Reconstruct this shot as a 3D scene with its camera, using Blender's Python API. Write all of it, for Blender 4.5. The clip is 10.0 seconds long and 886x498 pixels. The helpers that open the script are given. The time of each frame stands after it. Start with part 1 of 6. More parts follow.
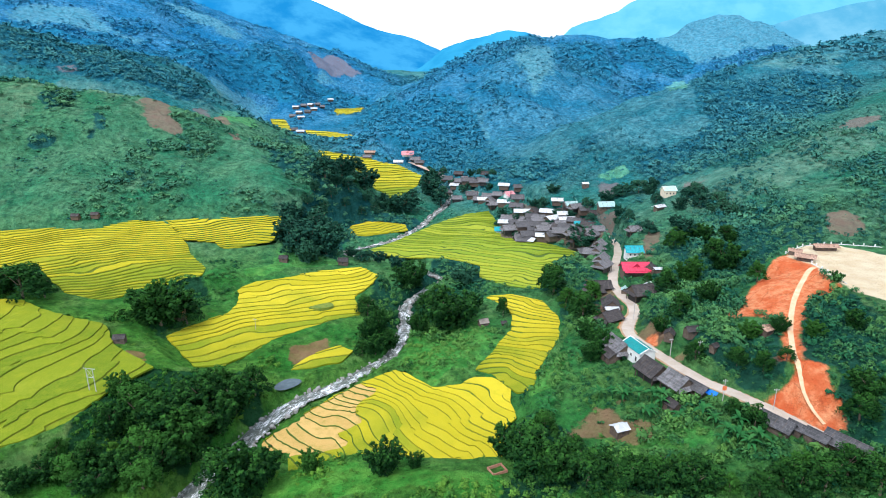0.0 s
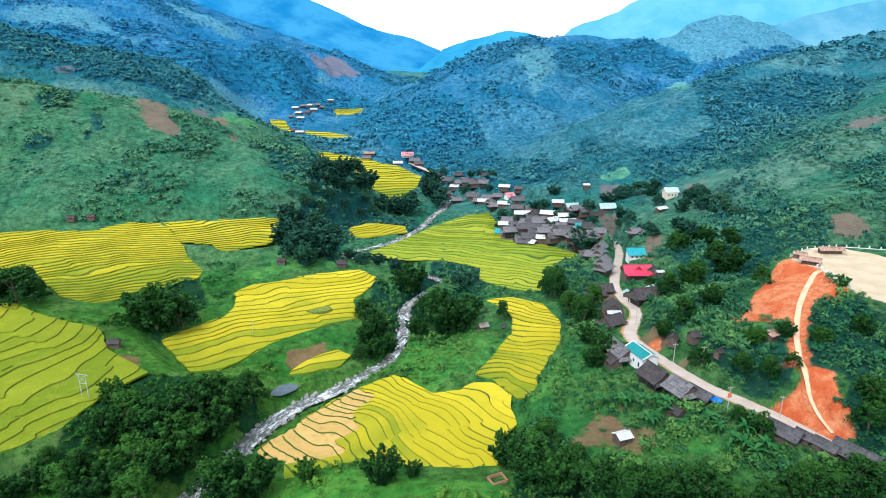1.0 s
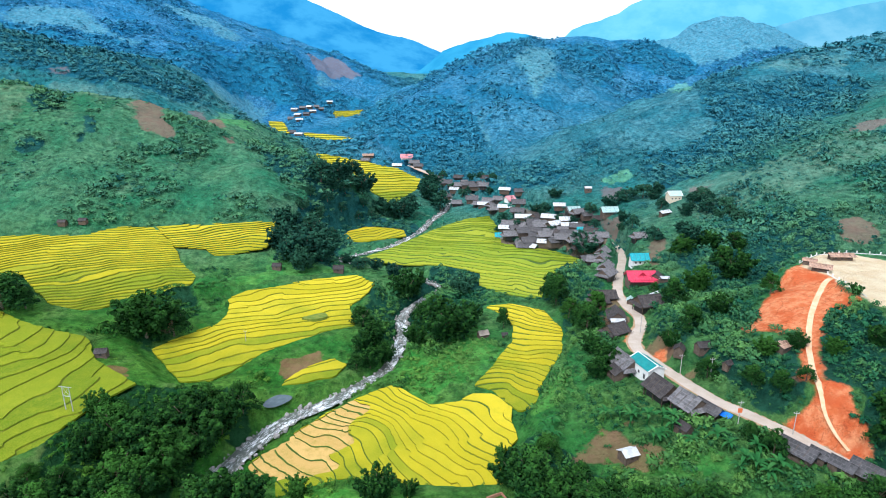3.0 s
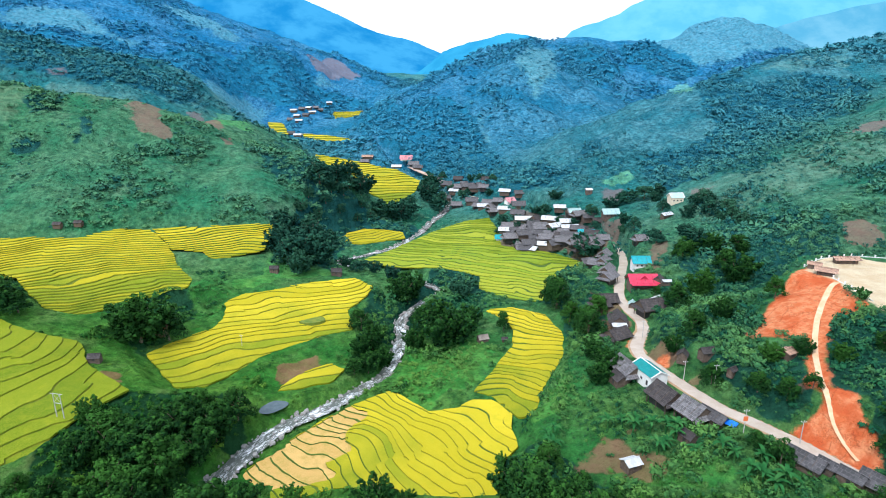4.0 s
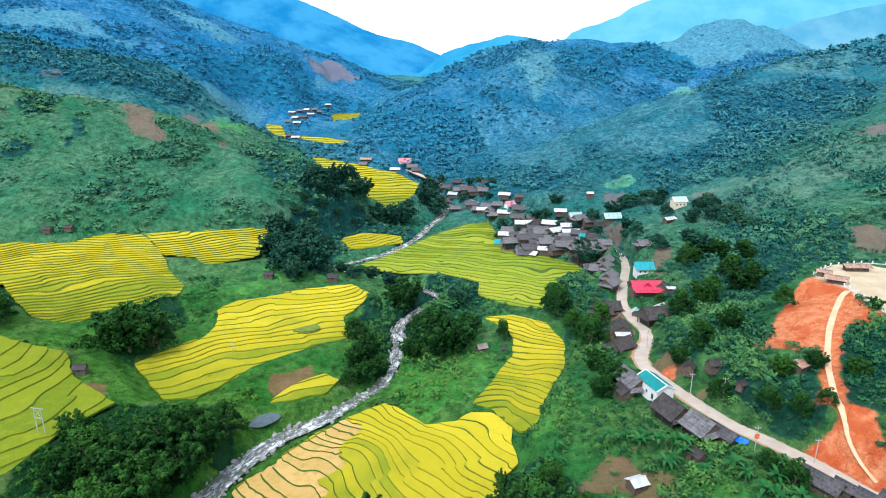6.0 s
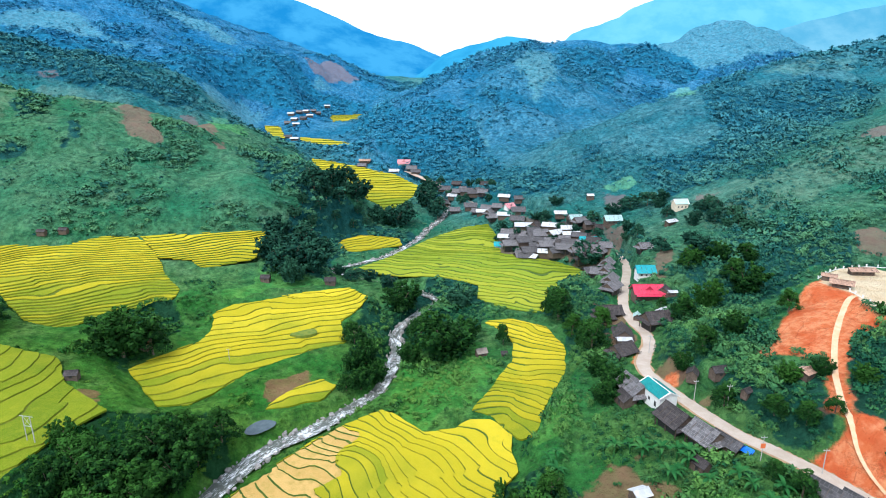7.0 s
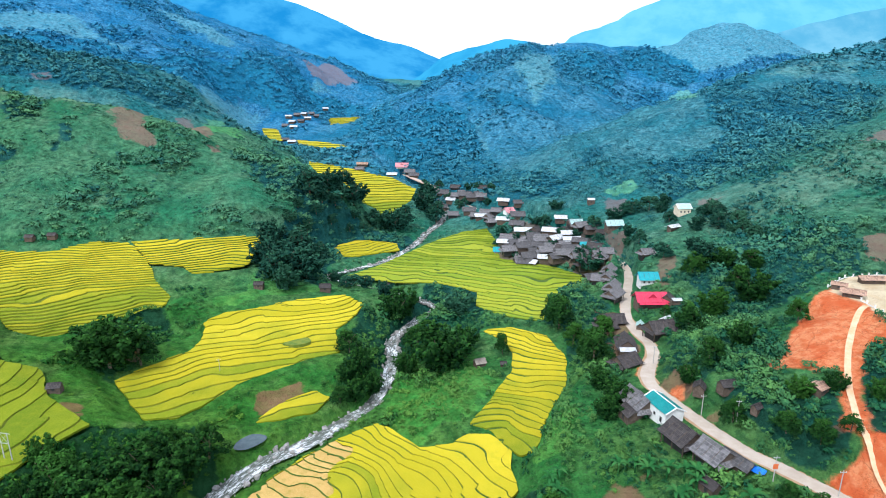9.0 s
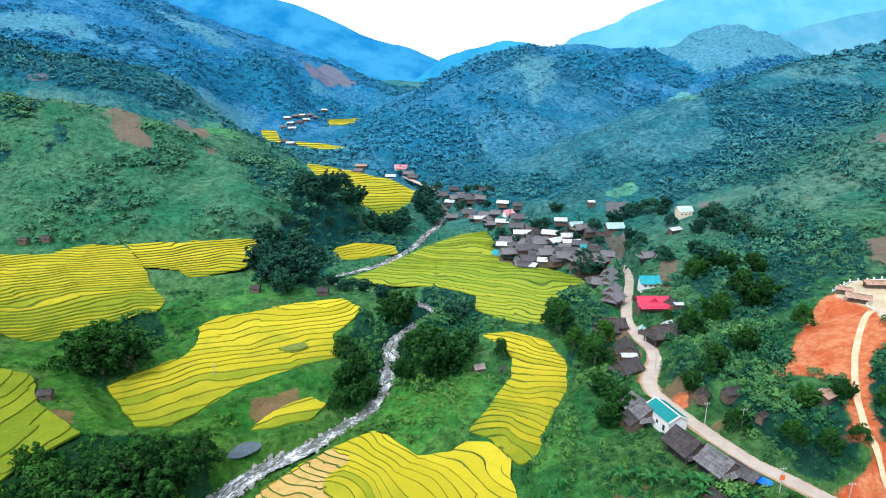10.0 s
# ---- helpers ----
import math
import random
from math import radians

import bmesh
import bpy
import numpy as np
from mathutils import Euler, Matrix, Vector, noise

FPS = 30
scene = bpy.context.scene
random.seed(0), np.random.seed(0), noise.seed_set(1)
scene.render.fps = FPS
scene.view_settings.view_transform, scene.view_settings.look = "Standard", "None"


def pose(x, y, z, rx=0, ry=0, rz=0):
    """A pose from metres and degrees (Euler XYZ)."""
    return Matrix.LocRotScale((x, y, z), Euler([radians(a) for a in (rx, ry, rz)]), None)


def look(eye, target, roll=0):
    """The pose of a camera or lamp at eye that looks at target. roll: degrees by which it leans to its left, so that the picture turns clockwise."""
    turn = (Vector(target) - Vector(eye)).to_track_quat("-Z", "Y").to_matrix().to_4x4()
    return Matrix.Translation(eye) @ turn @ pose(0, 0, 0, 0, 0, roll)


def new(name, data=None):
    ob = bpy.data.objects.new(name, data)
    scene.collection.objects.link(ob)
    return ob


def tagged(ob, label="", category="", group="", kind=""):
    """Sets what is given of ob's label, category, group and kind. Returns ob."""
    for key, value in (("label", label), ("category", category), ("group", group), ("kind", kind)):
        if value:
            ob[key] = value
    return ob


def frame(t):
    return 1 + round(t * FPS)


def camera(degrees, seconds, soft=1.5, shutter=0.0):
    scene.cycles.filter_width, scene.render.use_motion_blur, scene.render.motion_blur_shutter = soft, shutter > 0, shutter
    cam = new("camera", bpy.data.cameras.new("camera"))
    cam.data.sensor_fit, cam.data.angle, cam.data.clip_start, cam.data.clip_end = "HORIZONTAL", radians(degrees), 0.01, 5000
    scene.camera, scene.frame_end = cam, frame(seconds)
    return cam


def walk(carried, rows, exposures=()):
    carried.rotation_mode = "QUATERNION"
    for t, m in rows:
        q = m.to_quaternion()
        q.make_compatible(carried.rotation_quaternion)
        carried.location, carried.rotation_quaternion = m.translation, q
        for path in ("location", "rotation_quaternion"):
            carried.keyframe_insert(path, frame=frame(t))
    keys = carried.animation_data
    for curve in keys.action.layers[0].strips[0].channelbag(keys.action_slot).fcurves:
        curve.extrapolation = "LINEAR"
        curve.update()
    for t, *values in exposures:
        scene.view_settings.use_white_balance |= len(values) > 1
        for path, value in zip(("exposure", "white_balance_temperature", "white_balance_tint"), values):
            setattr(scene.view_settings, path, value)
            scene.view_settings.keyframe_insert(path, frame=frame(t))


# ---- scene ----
cam = camera(76.0, 10.0, soft=1.0)
PATH = [
    (0.00, 0.000, 0.000, 120.000, 74.100, -0.000, 0.000),
    (0.50, 0.222, 2.096, 120.002, 74.128, 0.004, 0.017),
    (1.00, 0.443, 4.190, 120.003, 74.157, 0.007, 0.032),
    (1.50, 0.664, 6.283, 120.003, 74.189, 0.009, 0.044),
    (2.00, 0.884, 8.373, 120.002, 74.224, 0.010, 0.054),
    (2.50, 1.104, 10.461, 120.000, 74.260, 0.010, 0.062),
    (3.25, 1.434, 13.590, 119.996, 74.319, 0.008, 0.069),
    (4.00, 1.763, 16.715, 119.989, 74.383, 0.004, 0.072),
    (4.50, 1.981, 18.796, 119.984, 74.429, 0.000, 0.070),
    (5.00, 2.200, 20.874, 119.978, 74.477, -0.004, 0.067),
    (5.50, 2.417, 22.951, 119.971, 74.527, -0.010, 0.061),
    (6.25, 2.744, 26.062, 119.958, 74.606, -0.020, 0.048),
    (7.00, 3.069, 29.169, 119.944, 74.691, -0.033, 0.029),
    (7.50, 3.286, 31.238, 119.933, 74.750, -0.042, 0.014),
    (8.00, 3.502, 33.305, 119.922, 74.811, -0.052, -0.003),
    (8.50, 3.717, 35.370, 119.909, 74.875, -0.063, -0.022),
    (9.00, 3.933, 37.433, 119.896, 74.941, -0.076, -0.044),
    (9.50, 4.148, 39.494, 119.882, 75.009, -0.089, -0.069),
    (10.00, 4.362, 41.553, 119.867, 75.080, -0.102, -0.095),
]
walk(cam, [(t, pose(x, y, z, rx, ry, rz)) for t, x, y, z, rx, ry, rz in PATH],
     [(0.0, 0.58, 5700, 8), (10.0, 0.56, 5700, 8)])

# ---------------------------------------------------------------- sky and sun
SUN_HEIGHT, SUN_FROM = radians(52), radians(215)  # above the horizon; clockwise from north (+y)
world = bpy.data.worlds.new("sky")
scene.world = world
world.use_nodes = True
wn = world.node_tree.nodes
sky = wn.new("ShaderNodeTexSky")
sky.sky_type, sky.sun_disc = "NISHITA", False
sky.sun_elevation, sky.sun_rotation = SUN_HEIGHT, SUN_FROM
sky.altitude, sky.air_density, sky.dust_density, sky.ozone_density = 600, 1.2, 3.0, 1.0
wn["Background"].inputs["Strength"].default_value = 0.17
cloud = wn.new("ShaderNodeMix")  # a thin white overcast before the blue
cloud.data_type, cloud.inputs["Factor"].default_value = "RGBA", 0.72
cloud.inputs[7].default_value = (6.2, 6.35, 6.6, 1)
world.node_tree.links.new(sky.outputs[0], cloud.inputs[6])
world.node_tree.links.new(cloud.outputs[2], wn["Background"].inputs["Color"])
sun = new("sun", bpy.data.lights.new("sun", "SUN"))
sun.data.energy, sun.data.angle, sun.data.color = 2.0, radians(11), (1.0, 0.95, 0.87)
sun.matrix_world = look((0, 0, 500), (-math.sin(SUN_FROM) * 400, -math.cos(SUN_FROM) * 400, 500 - 400 * math.tan(SUN_HEIGHT)))

# ---------------------------------------------------------------- materials
class Paint:
    """A node material that is put together step by step."""

    def __init__(self, name, roughness=0.8, specular=0.25, metallic=0.0):
        self.mat = bpy.data.materials.new(name)
        self.mat.use_nodes = True
        self.tree = self.mat.node_tree
        self.shader = self.tree.nodes["Principled BSDF"]
        self.shader.inputs["Roughness"].default_value = roughness
        self.shader.inputs["Specular IOR Level"].default_value = specular
        self.shader.inputs["Metallic"].default_value = metallic
        self.place = self.node("ShaderNodeNewGeometry").outputs["Position"]

    def node(self, kind):
        return self.tree.nodes.new(kind)

    def link(self, a, b):
        self.tree.links.new(a, b)

    def put(self, socket, value):
        if hasattr(value, "links"):
            self.link(value, socket)
        elif isinstance(value, (tuple, list)) and len(value) == 3 and len(socket.default_value) == 4:
            socket.default_value = (*value, 1)
        else:
            socket.default_value = value

    def noise(self, size, detail=4.0, rough=0.6, at=None, stretch=None, distort=0.0):
        n = self.node("ShaderNodeTexNoise")
        n.inputs["Scale"].default_value = 1.0 / size
        n.inputs["Detail"].default_value, n.inputs["Roughness"].default_value = detail, rough
        n.inputs["Distortion"].default_value = distort
        at = at or self.place
        if stretch:
            m = self.node("ShaderNodeMapping")
            m.inputs["Scale"].default_value = stretch
            self.link(at, m.inputs["Vector"])
            at = m.outputs[0]
        self.link(at, n.inputs["Vector"])
        return n.outputs["Fac"]

    def ramp(self, value, low, high, a=0.0, b=1.0):
        n = self.node("ShaderNodeMapRange")
        n.interpolation_type = "SMOOTHSTEP"
        self.link(value, n.inputs["Value"])
        for key, v in (("From Min", low), ("From Max", high), ("To Min", a), ("To Max", b)):
            n.inputs[key].default_value = v
        return n.outputs["Result"]

    def math(self, kind, a, b=0.5):
        n = self.node("ShaderNodeMath")
        n.operation = kind
        self.put(n.inputs[0], a)
        self.put(n.inputs[1], b)
        return n.outputs[0]

    def mix(self, factor, a, b, kind="MIX"):
        n = self.node("ShaderNodeMix")
        n.data_type, n.blend_type = "RGBA", kind
        self.put(n.inputs["Factor"], factor)
        self.put(n.inputs[6], a)
        self.put(n.inputs[7], b)
        return n.outputs[2]

    def attribute(self, name):
        n = self.node("ShaderNodeAttribute")
        n.attribute_name = name
        return n

    def island(self):
        return self.node("ShaderNodeNewGeometry").outputs["Random Per Island"]

    def own(self):
        return self.node("ShaderNodeObjectInfo").outputs["Random"]

    def colour(self, value):
        self.put(self.shader.inputs["Base Color"], value)
        return self

    def bump(self, height, depth, strength=1.0):
        n = self.node("ShaderNodeBump")
        n.inputs["Strength"].default_value, n.inputs["Distance"].default_value = strength, depth
        self.link(height, n.inputs["Height"])
        self.link(n.outputs[0], self.shader.inputs["Normal"])
        return self


def land_material():
    """Grass, scrub, bare earth: the kind of cover is a mask on the ground sheet."""
    p = Paint("land", 0.95, 0.03)
    cover, plants = p.attribute("cover"), p.attribute("plants")
    split = p.node("ShaderNodeSeparateColor")
    p.link(cover.outputs["Color"], split.inputs[0])
    kinds = p.node("ShaderNodeSeparateColor")
    p.link(plants.outputs["Color"], kinds.inputs[0])
    big, mid, fine = p.noise(60, 5), p.noise(9, 5, 0.65), p.noise(1.6, 4, 0.7)
    haze_share = p.attribute("haze_share").outputs["Fac"]
    tuft = p.noise(3.2, 5, 0.75)
    grass = p.mix(p.ramp(big, 0.35, 0.65), (0.044, 0.205, 0.024), (0.120, 0.255, 0.034))
    grass = p.mix(p.ramp(p.noise(26, 4, 0.6), 0.5, 0.72), grass, (0.135, 0.245, 0.055))
    grass = p.mix(p.ramp(mid, 0.46, 0.70, 0.0, 0.6), grass, (0.020, 0.110, 0.015))
    grass = p.mix(p.ramp(tuft, 0.46, 0.62, 0.0, 0.6), grass, (0.013, 0.080, 0.011))
    grass = p.mix(p.ramp(fine, 0.52, 0.8), grass, (0.095, 0.19, 0.05))
    # each cover has a bluer colour with distance haze put in, mixed by hill
    hazed_grass = p.mix(p.ramp(big, 0.38, 0.62), (0.028, 0.185, 0.36), (0.085, 0.28, 0.46))
    hazed_grass = p.mix(p.ramp(mid, 0.45, 0.70), hazed_grass, (0.014, 0.130, 0.27))
    hazed_grass = p.mix(p.ramp(tuft, 0.47, 0.62, 0.0, 0.8), hazed_grass, (0.011, 0.110, 0.235))
    grass = p.mix(haze_share, grass, hazed_grass)
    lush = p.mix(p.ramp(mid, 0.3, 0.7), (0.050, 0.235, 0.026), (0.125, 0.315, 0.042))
    lush = p.mix(haze_share, lush, (0.13, 0.36, 0.36))
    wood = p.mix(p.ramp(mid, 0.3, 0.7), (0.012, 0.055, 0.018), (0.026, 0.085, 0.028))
    wood = p.mix(haze_share, wood, p.mix(p.ramp(mid, 0.3, 0.7), (0.022, 0.170, 0.300), (0.036, 0.215, 0.350)))
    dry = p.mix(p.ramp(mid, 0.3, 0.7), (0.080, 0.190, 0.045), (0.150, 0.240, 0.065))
    dry = p.mix(haze_share, dry, p.mix(p.ramp(mid, 0.3, 0.7), (0.070, 0.26, 0.36), (0.125, 0.32, 0.42)))
    ragged = p.math("MULTIPLY", p.math("SUBTRACT", p.noise(7, 7, 0.72), 0.5), 1.3)

    def mask(value):
        return p.ramp(p.math("ADD", value, ragged), 0.34, 0.66)

    c = p.mix(mask(kinds.outputs[0]), grass, lush)
    c = p.mix(mask(kinds.outputs[2]), c, dry)
    c = p.mix(mask(kinds.outputs[1]), c, wood)
    weeds = p.ramp(p.noise(5.5, 7, 0.78), 0.34, 0.66, 0.60, 1.18)  # tussocks and low shrubs in every cover
    c = p.mix(1.0, c, weeds, "MULTIPLY")
    streak = p.noise(3.0, 5, 0.7, stretch=(1.0, 1.0, 0.25))
    red = p.mix(p.ramp(streak, 0.35, 0.7), (0.74, 0.185, 0.065), (0.86, 0.36, 0.17))
    red = p.mix(p.ramp(p.noise(11, 4, 0.6), 0.48, 0.62, 0.0, 0.75), red, (0.66, 0.120, 0.036))
    crack = p.node("ShaderNodeTexVoronoi")
    crack.feature, crack.inputs["Scale"].default_value = "DISTANCE_TO_EDGE", 0.13
    warp = p.node("ShaderNodeVectorMath")
    warp.operation = "ADD"
    p.link(p.place, warp.inputs[0])
    push = p.math("MULTIPLY", p.noise(6, 5, 0.7), 14.0)
    p.link(push, warp.inputs[1])
    p.link(warp.outputs[0], crack.inputs["Vector"])
    red = p.mix(p.ramp(crack.outputs["Distance"], 0.0, 0.03, 0.4, 0.0), red, (0.30, 0.050, 0.018))
    red = p.mix(p.ramp(p.noise(2.6, 6, 0.75, stretch=(1.0, 1.0, 0.4)), 0.56, 0.68, 0.0, 0.55), red, (0.42, 0.075, 0.026))
    brown = p.mix(p.ramp(mid, 0.3, 0.7), (0.22, 0.105, 0.058), (0.36, 0.185, 0.105))
    pale = p.mix(p.ramp(mid, 0.3, 0.7), (0.74, 0.55, 0.33), (0.84, 0.70, 0.48))
    brown = p.mix(p.math("MINIMUM", p.math("MULTIPLY", haze_share, 1.8), 0.9), brown, (0.19, 0.16, 0.18))
    c = p.mix(p.math("MULTIPLY", mask(split.outputs[1]), 0.7), c, brown)
    c = p.mix(mask(split.outputs[0]), c, red)
    c = p.mix(mask(split.outputs[2]), c, pale)
    p.colour(c)
    p.bump(p.math("ADD", p.noise(1.2, 6, 0.75), p.math("ADD", p.math("MULTIPLY", mid, 2.0), p.math("MULTIPLY", tuft, 1.5))), 1.4)
    return p.mat


def leaf_material(name, dark, light, young, blue=False, grain=2.2):
    p = Paint(name, 0.7, 0.07)
    tone = p.attribute("tone").outputs["Fac"]
    spray = p.math("ADD", p.math("MULTIPLY", p.island(), 0.35), p.math("MULTIPLY", p.ramp(p.noise(grain, 3, 0.6), 0.35, 0.65), 0.65))
    c = p.mix(spray, dark, light)
    # tone: random leaf differences, plus light on the tops put in as colour
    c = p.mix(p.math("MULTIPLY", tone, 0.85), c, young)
    if not blue:
        c = p.mix(p.ramp(p.own(), 0.6, 1.0, 0.0, 0.34), c, young)
    # distance haze put into the leaf colour as blue
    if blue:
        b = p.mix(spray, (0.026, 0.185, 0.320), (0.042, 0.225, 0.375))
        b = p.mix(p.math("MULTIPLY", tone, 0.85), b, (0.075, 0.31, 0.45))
        c = p.mix(p.attribute("haze_share").outputs["Fac"], c, b)
    p.colour(c)
    return p.mat


def rice_material():
    p = Paint("ripe_rice", 0.8, 0.06)
    own = p.own()
    big, mid, fine = p.noise(30, 3), p.noise(4, 4, 0.6), p.noise(0.35, 3, 0.7)
    ripe = p.mix(p.ramp(own, 0.0, 1.0), (0.42, 0.35, 0.006), (0.58, 0.455, 0.016))
    green = p.mix(p.ramp(own, 0.0, 1.0), (0.100, 0.170, 0.003), (0.165, 0.220, 0.005))
    late = p.attribute("late").outputs["Fac"]
    amount = p.math("ADD", late, p.math("MULTIPLY", p.math("SUBTRACT", big, 0.5), 1.1))
    amount = p.math("ADD", amount, p.math("MULTIPLY", p.math("SUBTRACT", own, 0.5), 0.55))
    c = p.mix(p.ramp(amount, 0.1, 0.9), ripe, green)
    c = p.mix(p.ramp(amount, 1.4, 1.75), c, p.mix(p.ramp(own, 0.0, 1.0), (0.17, 0.27, 0.016), (0.30, 0.34, 0.022)))
    c = p.mix(p.ramp(mid, 0.45, 0.8, 0.0, 0.40), c, (0.30, 0.31, 0.012))
    c = p.mix(p.ramp(fine, 0.35, 0.75, 0.0, 0.25), c, (0.70, 0.56, 0.09))
    p.colour(c)
    p.bump(fine, 0.25)
    return p.mat


def stubble_material():
    p = Paint("rice_stubble", 0.9, 0.1)
    mid, fine = p.noise(3, 4), p.noise(0.4, 3)
    c = p.mix(p.ramp(p.own(), 0, 1), (0.46, 0.28, 0.075), (0.58, 0.37, 0.12))
    c = p.mix(p.ramp(mid, 0.4, 0.8), c, (0.34, 0.25, 0.05))
    p.colour(p.mix(p.ramp(fine, 0.4, 0.8, 0, 0.5), c, (0.66, 0.46, 0.20)))
    p.bump(fine, 0.2)
    return p.mat


def plain(name, a, b, size, roughness=0.8, depth=0.0, metallic=0.0, fine=0.15, wild=0.0):
    """Two tones with stains and grain; wild: how much single things differ."""
    p = Paint(name, roughness, 0.3, metallic)
    c = p.mix(p.ramp(p.noise(size, 5, 0.65), 0.3, 0.7), a, b)
    c = p.mix(p.ramp(p.noise(fine, 3, 0.7), 0.4, 0.8, 0.0, 0.35), c, tuple(v * 0.6 for v in a))
    if wild:
        c = p.mix(p.math("MULTIPLY", p.own(), wild), c, tuple(v * 0.45 for v in b))
    p.colour(c)
    if depth:
        p.bump(p.noise(size * 0.3, 5, 0.7), depth)
    return p.mat


def roof_material(name, a, b, wave=0.9, wild=0.0, roughness=0.75):
    """Corrugated or slatted roofing: the ribs run down the slope."""
    p = Paint(name, roughness, 0.35)
    at = p.node("ShaderNodeTexCoord").outputs["Object"]
    c = p.mix(p.ramp(p.noise(2.2, 5, 0.7, at=at), 0.3, 0.7), a, b)
    c = p.mix(p.ramp(p.noise(0.5, 4, 0.7, at=at, stretch=(1, 0.15, 0.15)), 0.5, 0.8, 0, 0.6), c, tuple(v * 0.5 for v in a))
    if wild:
        sheet = p.node("ShaderNodeTexBrick")  # overlapping sheets with pale lapped edges
        for key, v in (("Scale", 1.0), ("Mortar Size", 0.05), ("Brick Width", 1.1), ("Row Height", 0.95), ("Bias", 0.0)):
            sheet.inputs[key].default_value = v
        sheet.inputs["Color1"].default_value, sheet.inputs["Color2"].default_value, sheet.inputs["Mortar"].default_value = (0.35, 0.35, 0.35, 1), (1, 1, 1, 1), (1.7, 1.65, 1.6, 1)
        p.link(at, sheet.inputs["Vector"])
        c = p.mix(0.75, c, sheet.outputs["Color"], "MULTIPLY")
        c = p.mix(p.ramp(p.noise(0.9, 4, 0.7, at=at), 0.55, 0.75, 0.0, 0.5), c, tuple(min(1, v * 2.2) for v in b))
        c = p.mix(p.math("MULTIPLY", p.own(), wild), c, tuple(v * 0.4 for v in b))
    p.colour(c)
    w = p.node("ShaderNodeTexWave")
    w.inputs["Scale"].default_value = wave
    p.link(at, w.inputs["Vector"])
    p.bump(w.outputs["Fac"], 0.06)
    return p.mat


def river_material():
    p = Paint("white_water", 0.25, 0.5)
    flow = p.attribute("flow")
    foam = p.noise(1.0, 6, 0.75, at=flow.outputs["Vector"], stretch=(2.2, 0.55, 1))
    broad = p.noise(5.0, 3, 0.6, at=flow.outputs["Vector"], stretch=(1.3, 0.5, 1))
    amount = p.ramp(p.math("ADD", foam, p.math("MULTIPLY", broad, 0.7)), 0.82, 1.05)
    p.colour(p.mix(amount, (0.115, 0.125, 0.105), (0.90, 0.91, 0.92)))
    p.put(p.shader.inputs["Roughness"], p.math("ADD", p.math("MULTIPLY", amount, 0.6), 0.2))
    p.bump(foam, 0.35)
    return p.mat


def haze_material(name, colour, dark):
    """A far range of hills; the haze of the air before it is put into its glow colour."""
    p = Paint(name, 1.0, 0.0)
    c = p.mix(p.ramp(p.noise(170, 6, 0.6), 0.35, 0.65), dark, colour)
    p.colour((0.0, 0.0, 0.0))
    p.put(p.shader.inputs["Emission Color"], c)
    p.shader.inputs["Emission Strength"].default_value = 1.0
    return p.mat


LAND = land_material()
RICE, STUBBLE = rice_material(), stubble_material()
BUND = plain("bund_grass", (0.035, 0.085, 0.012), (0.10, 0.145, 0.018), 6.0, 0.95, 0.1)
BUND_PALE = plain("yellowed_bund_grass", (0.085, 0.125, 0.010), (0.20, 0.215, 0.016), 6.0, 0.95, 0.1)
WATER = river_material()
ROCK = plain("river_rock", (0.20, 0.18, 0.16), (0.42, 0.40, 0.38), 1.2, 0.85, 0.05, wild=0.5)
ROADWAY = plain("pale_road", (0.44, 0.35, 0.275), (0.54, 0.45, 0.37), 5.0, 0.9, 0.02)
VERGE = plain("dusty_verge", (0.34, 0.20, 0.10), (0.46, 0.31, 0.18), 2.5, 0.95, 0.04)
TRACK = plain("clay_track", (0.66, 0.38, 0.20), (0.74, 0.50, 0.32), 3.0, 0.9, 0.03)
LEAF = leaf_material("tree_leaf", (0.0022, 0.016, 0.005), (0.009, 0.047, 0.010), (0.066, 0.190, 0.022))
# tree leaf again with haze put in, for trees farther up the valley
HAZED_LEAF = leaf_material("hazed_tree_leaf", (0.004, 0.026, 0.020), (0.014, 0.066, 0.044), (0.060, 0.175, 0.085))
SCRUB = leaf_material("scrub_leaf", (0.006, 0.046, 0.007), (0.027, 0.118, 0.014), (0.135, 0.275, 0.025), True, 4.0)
BARK = plain("bark", (0.10, 0.075, 0.055), (0.19, 0.15, 0.11), 0.6, 0.9, 0.03)
